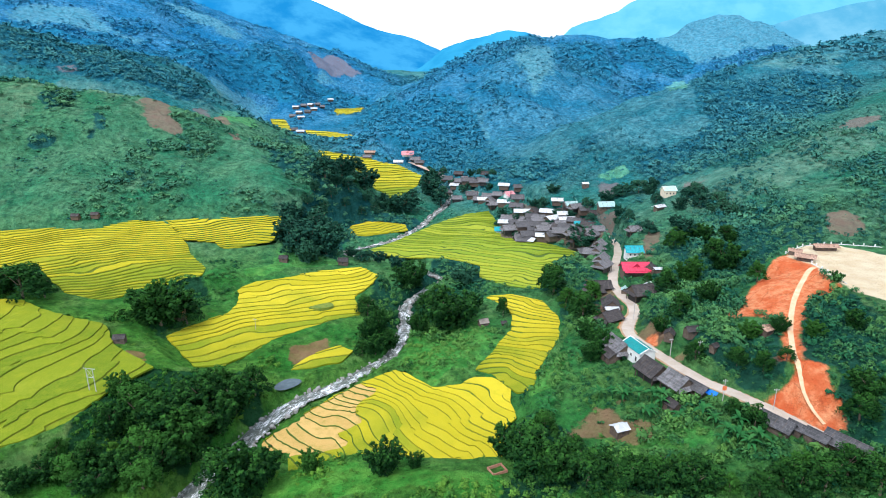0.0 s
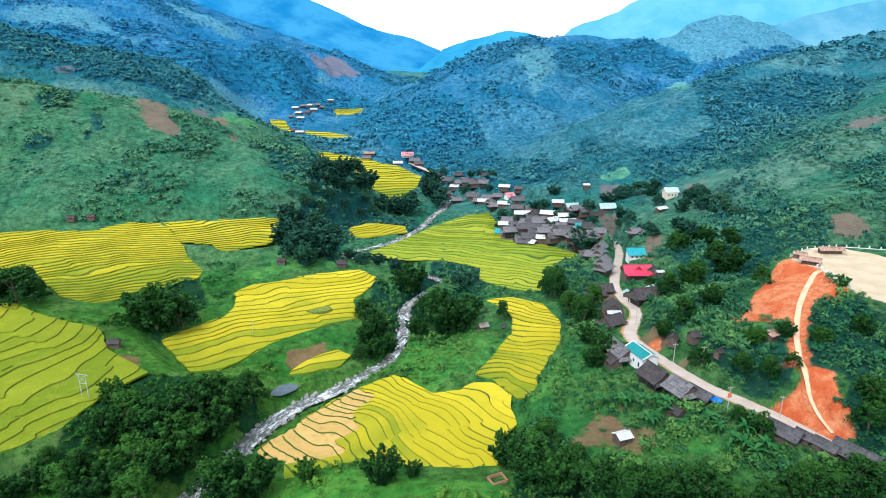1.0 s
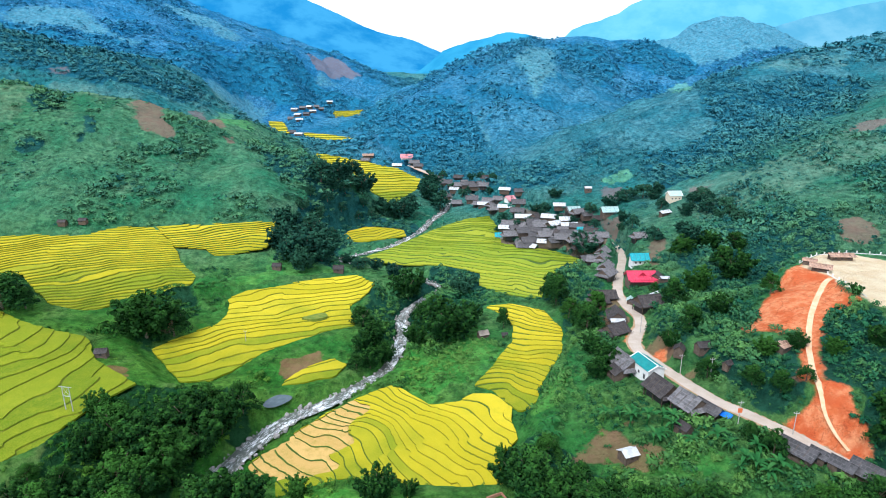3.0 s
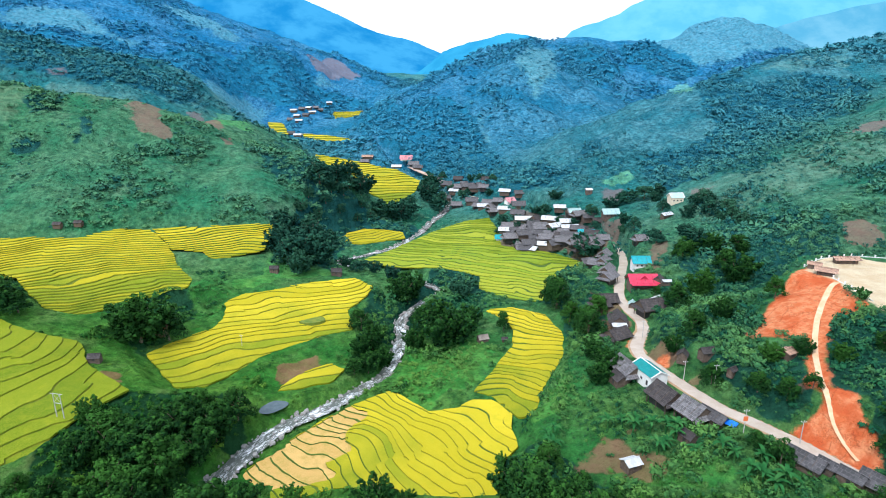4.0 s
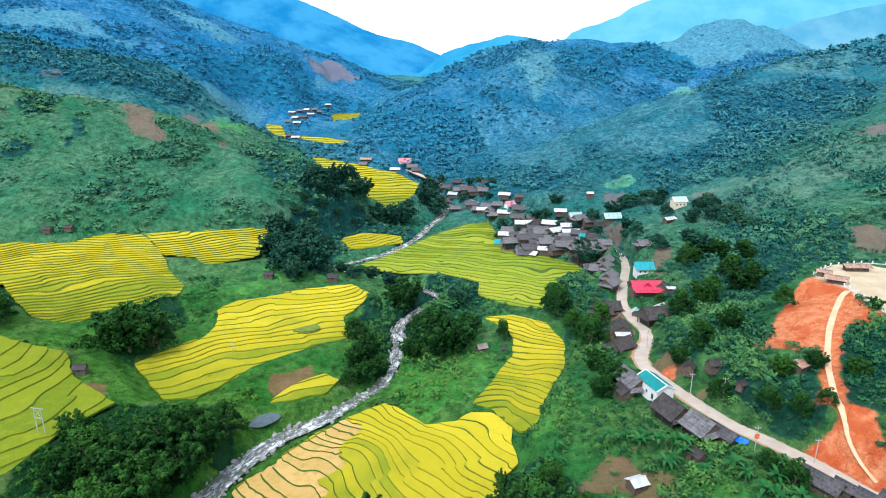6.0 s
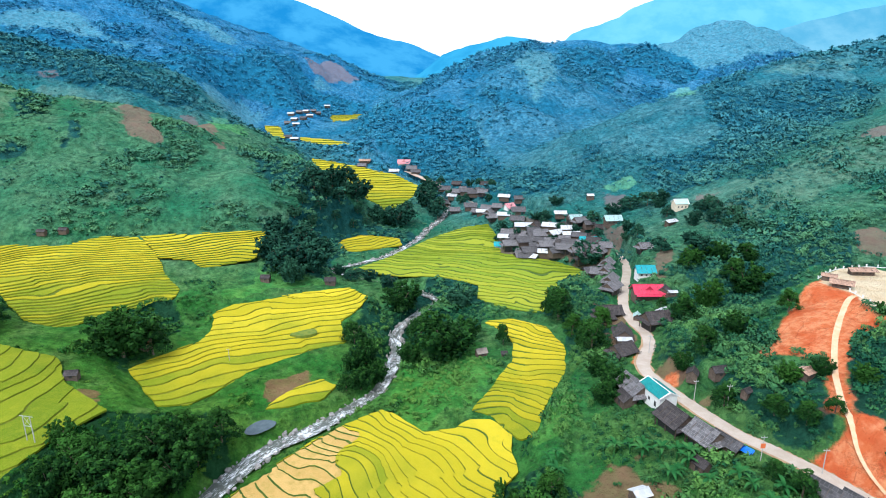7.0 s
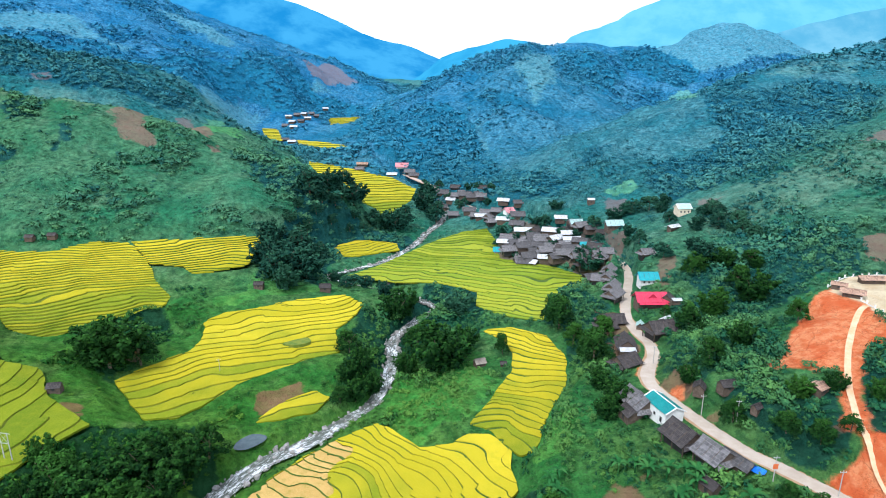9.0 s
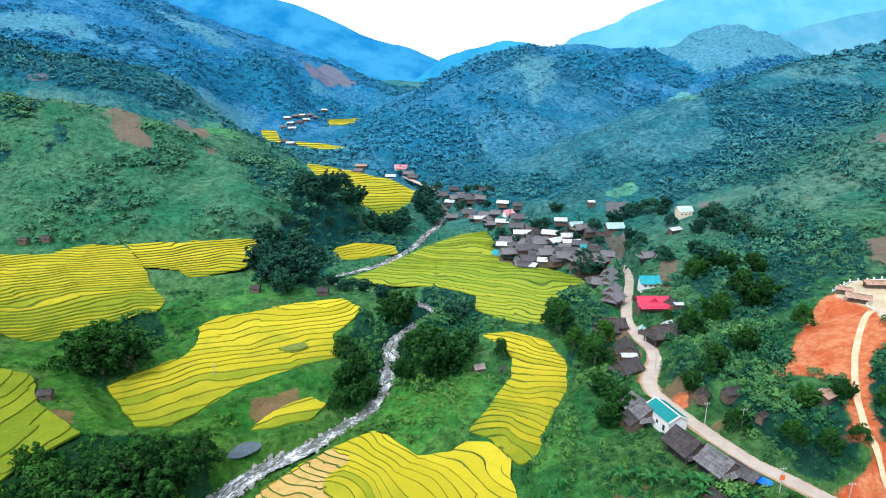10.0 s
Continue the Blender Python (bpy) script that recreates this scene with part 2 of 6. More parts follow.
ROOFS = {
    "grey": roof_material("grey_fibre_roof", (0.13, 0.122, 0.125), (0.25, 0.235, 0.24), 1.2, 0.5),
    "slate": roof_material("dark_fibre_roof", (0.075, 0.070, 0.073), (0.145, 0.136, 0.140), 1.2, 0.4),
    "shingle": roof_material("weathered_shingle_roof", (0.038, 0.031, 0.030), (0.082, 0.068, 0.066), 0.6, 0.4),
    "white": roof_material("bright_metal_roof", (0.52, 0.52, 0.52), (0.74, 0.74, 0.75), 1.5, 0.0, 0.5),
    "teal": roof_material("teal_metal_roof", (0.0, 0.20, 0.20), (0.005, 0.26, 0.25), 1.6, 0.0, 0.45),
    "tealblue": roof_material("turquoise_metal_roof", (0.02, 0.30, 0.34), (0.04, 0.38, 0.42), 1.6, 0.0, 0.45),
    "tealpale": roof_material("pale_green_metal_roof", (0.34, 0.50, 0.47), (0.45, 0.60, 0.57), 1.6, 0.0, 0.5),
    "red": roof_material("crimson_metal_roof", (0.62, 0.03, 0.08), (0.72, 0.06, 0.12), 1.6, 0.0, 0.45),
    "pink": roof_material("faded_red_metal_roof", (0.60, 0.22, 0.24), (0.68, 0.32, 0.33), 1.6, 0.0, 0.5),
    "straw": roof_material("sun_bleached_roof", (0.36, 0.21, 0.14), (0.50, 0.32, 0.23), 0.8, 0.2),
    "thatch": roof_material("old_thatch_roof", (0.20, 0.16, 0.13), (0.32, 0.27, 0.22), 0.6, 0.0),
    "redsmall": roof_material("rusty_roof", (0.50, 0.20, 0.12), (0.62, 0.32, 0.22), 0.8, 0.0),
    "hill": roof_material("pale_turquoise_roof", (0.40, 0.62, 0.62), (0.55, 0.74, 0.74), 1.6, 0.0, 0.5),
}
ROOF_WORDS = {"grey": "grey fibre-cement", "slate": "dark grey fibre-cement", "shingle": "weathered dark wooden shingle", "white": "bright white metal", "teal": "teal green metal",
              "tealblue": "turquoise metal", "tealpale": "pale green metal", "red": "crimson metal", "pink": "faded red metal", "straw": "sun-bleached tan", "thatch": "old grey thatch", "redsmall": "rusty red", "hill": "pale turquoise metal"}
TIMBER = plain("dark_timber", (0.085, 0.060, 0.045), (0.17, 0.125, 0.095), 0.9, 0.85, 0.02, wild=0.4)
PLASTER = plain("white_plaster", (0.74, 0.72, 0.68), (0.82, 0.80, 0.77), 1.5, 0.8, 0.005)
CREAM = plain("cream_plaster", (0.72, 0.58, 0.42), (0.80, 0.68, 0.52), 1.5, 0.8, 0.005)
DARK = plain("dark_opening", (0.025, 0.025, 0.028), (0.05, 0.048, 0.045), 0.5, 0.5)
POLE = plain("grey_concrete", (0.38, 0.36, 0.34), (0.50, 0.48, 0.45), 0.8, 0.85)
STEEL = plain("galvanised_steel", (0.45, 0.46, 0.47), (0.58, 0.59, 0.60), 0.6, 0.5, 0.0, 0.6)
TARP = plain("blue_tarpaulin", (0.01, 0.10, 0.55), (0.03, 0.22, 0.75), 1.2, 0.5, 0.03)
SIGN = plain("orange_sign", (0.65, 0.13, 0.04), (0.75, 0.20, 0.07), 0.4, 0.5)
POND = plain("pond_water", (0.05, 0.075, 0.085), (0.08, 0.11, 0.12), 3.0, 0.08)
BANANA = leaf_material("banana_leaf", (0.012, 0.074, 0.018), (0.036, 0.140, 0.034), (0.090, 0.220, 0.055))
SEEDLINGS = plain("weedy_plot", (0.10, 0.16, 0.02), (0.20, 0.22, 0.03), 2.0, 0.9, 0.15)
CLAY = plain("clay_brick", (0.30, 0.13, 0.08), (0.45, 0.24, 0.16), 0.6, 0.9, 0.03)
# ---------------------------------------------------------------- land forms
def lattice(ix, iy, seed):
    n = (ix.astype(np.int64) * 374761393 + iy.astype(np.int64) * 668265263 + seed * 1442695041) & 0x7FFFFFFF
    n = ((n ^ (n >> 13)) * 1274126177) & 0x7FFFFFFF
    n = ((n ^ (n >> 16)) * 1911520717) & 0x7FFFFFFF
    return (n & 0xFFFF) / 32767.5 - 1.0


def rough(x, y, size, seed=1):
    """Smooth value noise from -1 to 1 with cells of that size."""
    x, y = np.asarray(x, float) / size, np.asarray(y, float) / size
    ix, iy = np.floor(x), np.floor(y)
    fx, fy = x - ix, y - iy
    fx, fy = fx * fx * fx * (fx * (fx * 6 - 15) + 10), fy * fy * fy * (fy * (fy * 6 - 15) + 10)
    a, b = lattice(ix, iy, seed), lattice(ix + 1, iy, seed)
    c, d = lattice(ix, iy + 1, seed), lattice(ix + 1, iy + 1, seed)
    return (a * (1 - fx) + b * fx) * (1 - fy) + (c * (1 - fx) + d * fx) * fy


def fractal(x, y, size, seed=1, octaves=4):
    total, amp = 0.0, 1.0
    for k in range(octaves):
        total = total + amp * rough(x + 37.7 * k, y - 19.3 * k, size / 2 ** k, seed + 7 * k)
        amp *= 0.5
    return total / 1.9


def along(x, y, nodes):
    """Nearest place on a line of nodes: distance, side (from -1, left of the way, to 1, right of it), and the nodes' other values there."""
    best = np.full(np.shape(x), 1e18)
    side = np.zeros(np.shape(x))
    values = [np.zeros(np.shape(x)) for _ in nodes[0][2:]]
    for p, q in zip(nodes[:-1], nodes[1:]):
        dx, dy = q[0] - p[0], q[1] - p[1]
        s = np.clip(((x - p[0]) * dx + (y - p[1]) * dy) / (dx * dx + dy * dy), 0, 1)
        ex, ey = x - p[0] - s * dx, y - p[1] - s * dy
        d2 = ex * ex + ey * ey
        near = d2 < best
        best = np.where(near, d2, best)
        side = np.where(near, (ex * dy - ey * dx) / (math.hypot(dx, dy) * np.sqrt(d2) + 1e-6), side)
        for k, v in enumerate(values):
            values[k] = np.where(near, p[k + 2] + s * (q[k + 2] - p[k + 2]), v)
    return np.sqrt(best), side, values


def step01(a, b, v):
    t = np.clip((v - a) / (b - a), 0, 1)
    return t * t * (3 - 2 * t)


# the river's middle line, downstream to upstream: x, y, water level
RIVER = [(-116, 90, -21), (-103, 125, -18.5), (-92, 152, -17), (-86, 171, -15.8), (-80, 188, -14.8), (-74, 203, -13.8), (-64, 220, -12.7), (-48, 234, -12), 
         (-36.6, 247.6, -11.3), (-28, 258, -10.8), (-23, 276, -10), (-20, 299, -9), (-23, 320, -8.4), (-14, 344, -7.8), (0, 366, -6.5), (-14, 378, -4.6), 
         (-40, 388, -2.8), (-60, 395, -0.6), (-72, 406, 1.4), (-58, 419, 2.2), (-38, 438, 3.0), (-19, 481, 3.6), (-10, 518, 4.8), (2, 550, 7.0), 
         (8, 594, 13), (-15, 650, 20), (-60, 720, 30), (-110, 800, 40), (-175, 900, 50), (-215, 1000, 57), (-230, 1100, 66), (-200, 1300, 92), 
         (-150, 1900, 160)]

# crests of the hills: nodes of x, y, height, and the fall to the left and to the right of the way
CRESTS = {}


def crest(name, left, right, *nodes):
    CRESTS[name] = [(*n, left, right) for n in nodes]


crest("meadow_hill", 0.42, 0.62, (-900, 440, 240), (-430, 480, 137), (-308, 512, 118), (-258, 520, 108), (-245, 590, 95), (-237, 690, 88), (-206, 690, 60), (-171, 680, 38), (-137, 660, 26))
crest("meadow_spur", 0.40, 0.50, (-262, 508, 107), (-177, 500, 80), (-136, 512, 57), (-112, 570, 28))
crest("forest_hill", 0.40, 0.76, (-1000, 660, 310), (-560, 690, 205), (-415, 715, 172), (-370, 830, 156), (-375, 960, 146), (-380, 1060, 126), (-340, 1110, 95), (-310, 1130, 70))
crest("far_slope", 0.40, 0.50, (-1500, 960, 480), (-1000, 1130, 330), (-723, 1120, 240), (-500, 1250, 170), (-370, 1290, 136))
crest("far_crest", 0.40, 0.40, (-1600, 1500, 600), (-1052, 1600, 486), (-902, 1700, 432), (-778, 1750, 372), (-676, 1720, 320), (-555, 1680, 271), (-427, 1500, 238), (-360, 1400, 183))
crest("purple_hill", 0.34, 0.42, (-560, 1720, 266), (-440, 1650, 243), (-364, 1620, 229), (-286, 1560, 200), (-197, 1440, 155), (-165, 1360, 110))
crest("cone_ridge", 0.50, 0.50, (-95, 790, 56), (-22, 850, 112), (25, 950, 146), (65, 1060, 178), (140, 1150, 208), (210, 1240, 224), (300, 1270, 228), (430, 1300, 222), (490, 1270, 190), (520, 1200, 120))
crest("hazy_peak", 0.45, 0.45, (380, 1420, 215), (494, 1400, 226), (560, 1390, 247), (640, 1420, 286), (720, 1450, 258), (840, 1480, 215), (1030, 1530, 150))
crest("cone_face", 0.51, 0.50, (150, 1150, 212), (125, 960, 170), (100, 820, 112), (82, 700, 62), (75, 640, 36))
crest("right_hill", 0.48, 0.40, (118, 560, 34), (147, 585, 64), (177, 605, 84), (202, 622, 99), (245, 645, 117), (272, 660, 127), (308, 680, 136), (371, 705, 149), (424, 730, 162), (499, 765, 178), (592, 810, 196), (850, 870, 258), (1250, 960, 390))
crest("right_spur", 0.39, 0.38, (520, 600, 150), (330, 462, 99), (250, 428, 70), (225, 465, 58), (190, 480, 40))
crest("right_shoulder", 0.36, 0.38, (520, 420, 140), (320, 375, 68), (225, 358, 50), (182, 362, 41), (145, 368, 26))
crest("near_right", 0.62, 0.45, (400, 190, 110), (240, 215, 60), (165, 196, 49), (146, 178, 45), (152, 158, 34), (172, 110, 28))
crest("plateau_spur", 0.51, 0.60, (240, 262, 42), (165, 240, 42.5), (134, 216, 40), (118, 208, 34), (104, 228, 30))
crest("road_bench", 0.38, 0.20, (140, 118, 16), (124, 140, 17), (104, 165, 17), (90, 185, 16), (80, 205, 15), (80, 235, 13.5), (88, 270, 12), (95, 310, 11), (100, 345, 11), (108, 375, 11), (100, 430, 13), (70, 480, 13))
crest("near_left", 0.22, 0.30, (-420, 200, 90), (-260, 225, 34), (-197, 262, 17), (-150, 245, 7))
crest("near_knoll", 0.38, 0.40, (40, 90, 22), (5, 135, 8), (-25, 158, -4))


# blue put into each hill's plant colours: distance haze, and teal shrubs close by
HAZE_SHARE = dict(near_right=0.10, plateau_spur=0.15, meadow_hill=0.20, meadow_spur=0.25, forest_hill=0.54, far_slope=0.95, far_crest=1.0, purple_hill=0.95, cone_ridge=0.95, cone_face=0.85, hazy_peak=1.0, right_hill=0.66, right_spur=0.34, right_shoulder=0.18)


def valley(x, y):
    """The valley floor: level benches beside the river."""
    d, side, (level,) = along(x, y, RIVER)
    half = 2.8 + 1.4 * step01(280, 170, y) + 1.0 * np.exp(-((y - 298) / 14) ** 2)
    left = 4.0 + 0.11 * np.clip(d - 25, 0, 130)
    right = 4.0 + 0.07 * np.clip(d - 25, 0, 130)
    return level + np.where(side < 0, left, right), d, level, half


def crest_height(x, y, nodes):
    """Height of a hill below its crest, and how far off the crest runs."""
    r = 12.0
    best, off = np.full(np.shape(x), -1e9), np.zeros(np.shape(x))
    for pair in zip(nodes[:-1], nodes[1:]):
        d, side, (z, fl, fr) = along(x, y, pair)
        fall = (fl + fr) / 2 + side * (fr - fl) / 2
        here = z - fall * (np.sqrt(d * d + r * r) - r)
        off = np.where(here > best, d, off)
        best = np.maximum(best, here)
    return best, off


def hills(x, y):
    base, d, level, half = valley(x, y)
    k = 5.0
    slopes = [crest_height(x, y, n) for n in CRESTS.values()]
    layers = [base] + [h for h, _ in slopes]
    top = np.max(layers, axis=0)
    off = np.choose(np.argmax(layers, axis=0), np.stack([base * 0] + [o for _, o in slopes]))
    h = top + k * np.log(sum(np.exp(np.clip((l - top) / k, -40, 0)) for l in layers))
    up = np.clip((h - base - 6) / 40, 0, 1)
    gully = 1 - np.abs(fractal(x, y, 130, 5, 3)) * 2
    # haze for the plant colours, by hill and farther up the valley
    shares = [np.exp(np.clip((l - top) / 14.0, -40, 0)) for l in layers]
    haze_share = sum(w * v for w, v in zip(shares, [0.5 * step01(330, 850, y)] + [HAZE_SHARE.get(n, 0.0) for n in CRESTS])) / sum(shares)
    h = h + up * (fractal(x, y, 170, 3, 4) * 6 - 8 * np.clip(gully, 0, 1) ** 2) + 0.5 * rough(x, y, 18, 9)
    # spurs and ravines below the crests, larger on the far hills
    wx, wy = x + 18 * rough(x, y, 70, 41), y + 18 * rough(x, y, 70, 42)
    spurs = (1 - 2 * np.abs(rough(wx, wy, 120, 43))) * 0.6 + (1 - 2 * np.abs(rough(wx, wy, 52, 44))) * 0.3 + 0.14 * rough(wx, wy, 22, 45)
    h = h + up * step01(10, 70, off) * step01(380, 620, y) * (7 + 9 * step01(700, 1100, y)) * spurs
    return h, base, d, level, half, haze_share


# ---------------------------------------------------------------- terraced fields, road, plateau: plans
def inside(x, y, ring):
    """Distance to a closed outline, negative inside."""
    d2 = np.full(np.shape(x), 1e18)
    odd = np.zeros(np.shape(x), bool)
    for (ax, ay), (bx, by) in zip(ring, ring[1:] + ring[:1]):
        dx, dy = bx - ax, by - ay
        s = np.clip(((x - ax) * dx + (y - ay) * dy) / (dx * dx + dy * dy + 1e-9), 0, 1)
        d2 = np.minimum(d2, (x - ax - s * dx) ** 2 + (y - ay - s * dy) ** 2)
        cross = (ay > y) != (by > y)
        odd ^= cross & (x < ax + (y - ay) * dx / (dy if abs(dy) > 1e-9 else 1e-9))
    return np.where(odd, -1, 1) * np.sqrt(d2)


def plane(field, x, y):
    (x0, y0, z0), (gx, gy) = field["base"], field["slope"]
    if "nose" in field:  # a rounded spur: falls away evenly from a point
        (cx, cy), fall = field["nose"], math.hypot(gx, gy)
        return z0 - fall * (np.hypot(x - cx, (y - cy) * 1.25) - math.hypot(x0 - cx, (y0 - cy) * 1.25))
    return z0 + gx * (x - x0) + gy * (y - y0)


# outline, lie and height of a step of every rice field
FIELDS = []
FIELDS.append(dict(name="lower_left", step=1.5, tilt=0.66, bund=0.05, base=(-148, 238, 8.5), slope=(-0.19, 0.05), nose=(-320, 218),
         ring=[(-241, 271), (-218, 261), (-205, 259), (-183, 249), (-160, 249), (-148, 234), (-134, 225), (-123, 219), (-130, 200), (-133, 186), (-136, 175), (-146, 162), (-152, 155)]))
FIELDS.append(dict(name="upper_left", step=0.8, bund=0.12, base=(-169, 358, 21), slope=(-0.105, 0.25),
         ring=[(-295, 339), (-282, 350), (-257, 363), (-215, 380), (-195, 385), (-171, 361), (-158, 345), (-147, 334), (-146, 324), (-160, 314), (-175, 305), (-185, 290), (-201, 291), (-223, 305), (-237, 317), (-255, 311), (-271, 307)]))
FIELDS.append(dict(name="upper_strip", step=0.8, bund=0.12, base=(-169, 360, 21), slope=(-0.105, 0.25),
         ring=[(-194, 387), (-157, 402), (-115, 416), (-117, 392), (-114, 371), (-133, 363), (-145, 359), (-152, 365), (-171, 363)]))
FIELDS.append(dict(name="middle_left", step=0.85, tilt=0.35, bund=0.07, base=(-69, 299, 0.5), slope=(-0.07, 0.14),
         ring=[(-139, 260), (-129, 273), (-117, 285), (-115, 300), (-120, 312), (-114, 325), (-87, 339), (-53, 349), (-41, 345), (-43, 331), (-52, 314), (-45, 294), (-57, 289), (-73, 277), (-87, 264), (-96, 247), (-103, 240), (-116, 238), (-130, 252)]))
FIELDS.append(dict(name="small_left", step=0.4, base=(-58, 262, -7), slope=(-0.04, 0.05),
         ring=[(-72, 240), (-66, 254), (-53, 265), (-45, 260), (-48, 249), (-60, 244)]))
FIELDS.append(dict(name="lower_middle", step=0.5, tilt=0.3, bund=0.11, base=(-3, 222, -7), slope=(0.08, 0.07),
         ring=[(-72, 194), (-62, 206), (-48, 222), (-37, 230), (-22, 239), (-15, 233), (-5, 221), (8, 223), (14, 229), (22, 229), (29, 217), (27, 208), (29, 197), (24, 191), (22, 182), (23, 171), (11, 171), (-5, 175), (-20, 183), (-35, 183), (-56, 177), (-59, 187), (-64, 186)]))
FIELDS.append(dict(name="right_strip", step=0.34, bund=0.2, base=(31, 308, 1), slope=(0.03, 0.07),
         ring=[(25, 314), (41, 317), (57, 305), (63, 280), (57, 260), (47, 241), (38, 218), (32, 215), (23, 230), (15, 235), (27, 256), (35, 272), (38, 291), (34, 305)]))
FIELDS.append(dict(name="village_field", step=0.36, tilt=0.2, bund=0.24, keep=0.6, base=(46, 400, 5), slope=(0.02, 0.06),
         ring=[(-60, 400), (-37, 425), (-11, 462), (23, 501), (42, 508), (47, 470), (45, 431), (76, 416), (102, 387), (95, 369), (68, 360), (59, 328), (41, 333), (24, 350), (25, 370), (2, 387), (-26, 388)]))
FIELDS.append(dict(name="bank_strip", step=0.35, bund=0.2, base=(-60, 475, 6.5), slope=(-0.03, 0.05),
         ring=[(-81, 456), (-76, 470), (-66, 483), (-46, 483), (-32, 478), (-29, 461), (-44, 452), (-61, 442), (-74, 443)]))
FIELDS.append(dict(name="far_field", step=1.1, bund=0.05, keep=0.1, base=(-62, 622, 24), slope=(0, 0.1),
         ring=[(-170, 771), (-120, 739), (-57, 688), (-24, 636), (-25, 597), (-39, 557), (-50, 537), (-59, 563), (-94, 607), (-122, 657), (-137, 691)]))
FIELDS.append(dict(name="far_patch_a", step=1.2, bund=0.04, keep=0.1, base=(-190, 900, 52), slope=(0, 0.05),
         ring=[(-332, 1116), (-297, 1095), (-246, 939), (-239, 882), (-267, 917)]))
FIELDS.append(dict(name="far_patch_b", step=1.2, bund=0.04, keep=0.1, base=(-160, 860, 46), slope=(0, 0.05),
         ring=[(-232, 972), (-196, 957), (-138, 900), (-133, 850), (-179, 874), (-208, 887)]))
FIELDS.append(dict(name="far_patch_c", step=1.2, bund=0.04, keep=0.1, base=(-170, 1060, 64), slope=(0, 0.05),
         ring=[(-240, 1279), (-176, 1308), (-161, 1151), (-205, 1118)]))

# the road's middle line: x, y, height
ROAD = [(150, 95, 16), (136, 118, 16.5), (124, 138, 17), (115, 154, 17.3), (110.5, 162.6, 17.4), (106, 169.8, 17.4), (100.8, 178.4, 17), (96.1, 185.7, 16.5), (92.2, 196, 16),
        (88.7, 207, 15.5), (85.5, 219.4, 15), (83, 232, 14.5), (86, 243.7, 14), (93.5, 257.9, 13.5), (96.6, 271.2, 13), (95.8, 284.7, 12.5), (97, 304, 12), (102, 323, 11.5),
        (112, 351, 11), (121, 377, 11), (124.8, 397.4, 11.5), (122, 421.7, 12.5), (108, 450, 14), (84, 490, 14.5), (60, 530, 16), (32, 570, 18), (5, 625, 24), (-40, 690, 33)]
# the levelled ground on the hill
PLATEAU = [(155, 254), (172, 269), (185, 278), (198, 280), (225, 275), (250, 255), (240, 215), (175, 188), (164, 195), (163, 212), (163, 228), (162, 243)]
PLATEAU_Z = 43.0
POND_RING, POND_Z = [(-75, 224), (-75, 229), (-71, 234), (-65, 233), (-65, 229), (-70, 224)], -8.6


def ground(x, y):
    """Height of the bare ground."""
    x, y = np.asarray(x, float), np.asarray(y, float)
    h, base, d, level, half, haze_share = hills(x, y)
    # low banks along the upper river
    low = level + 2.2 + 0.20 * np.clip(d - 9, 0, None)
    h += np.minimum(low - h, 0) * step01(62, 38, d) * step01(372, 392, y) * step01(575, 530, y)
    for field in FIELDS:
        reach = 12.0 if field["base"][1] < 600 else 30.0 if field["base"][1] < 800 else 120.0
        xs, ys = zip(*field["ring"])
        near = (x > min(xs) - reach) & (x < max(xs) + reach) & (y > min(ys) - reach) & (y < max(ys) + reach)
        if not near.any():
            continue
        gap = inside(x[near], y[near], field["ring"])
        lie = plane(field, x[near], y[near]) - 0.2 - (0.5 + field["step"] * 1.6 + 5 * math.hypot(*field["slope"])) * step01(0.0, -4.0, gap)
        h[near] += (lie - h[near]) * step01(reach, 0.0, gap)
    gap = inside(x, y, PLATEAU)
    h += (PLATEAU_Z - h) * step01(9, 0, gap)
    gap = inside(x, y, POND_RING)
    h += (POND_Z - 0.6 - h) * step01(5, 0.5, gap)
    rd, side, (rz,) = along(x, y, ROAD)
    # the ground falls from the road to the river
    cap = rz + 0.2 - 0.26 * np.clip(rd - 3.2, 0, None)
    low = np.where(side < 0, step01(70, 45, rd) * step01(330, 290, y), 0.0)
    h += np.minimum(cap - h, 0) * low
    h += (rz - h) * step01(8.5 + 6.0 * np.clip(side, 0, 1) * step01(260, 200, y), 3.2, rd)
    deep = level - 1.2 + 0.5 * rough(x, y, 3, 21)
    h += (deep - h) * step01(half + 6, half - 0.5, d) * step01(780, 690, y)
    return h

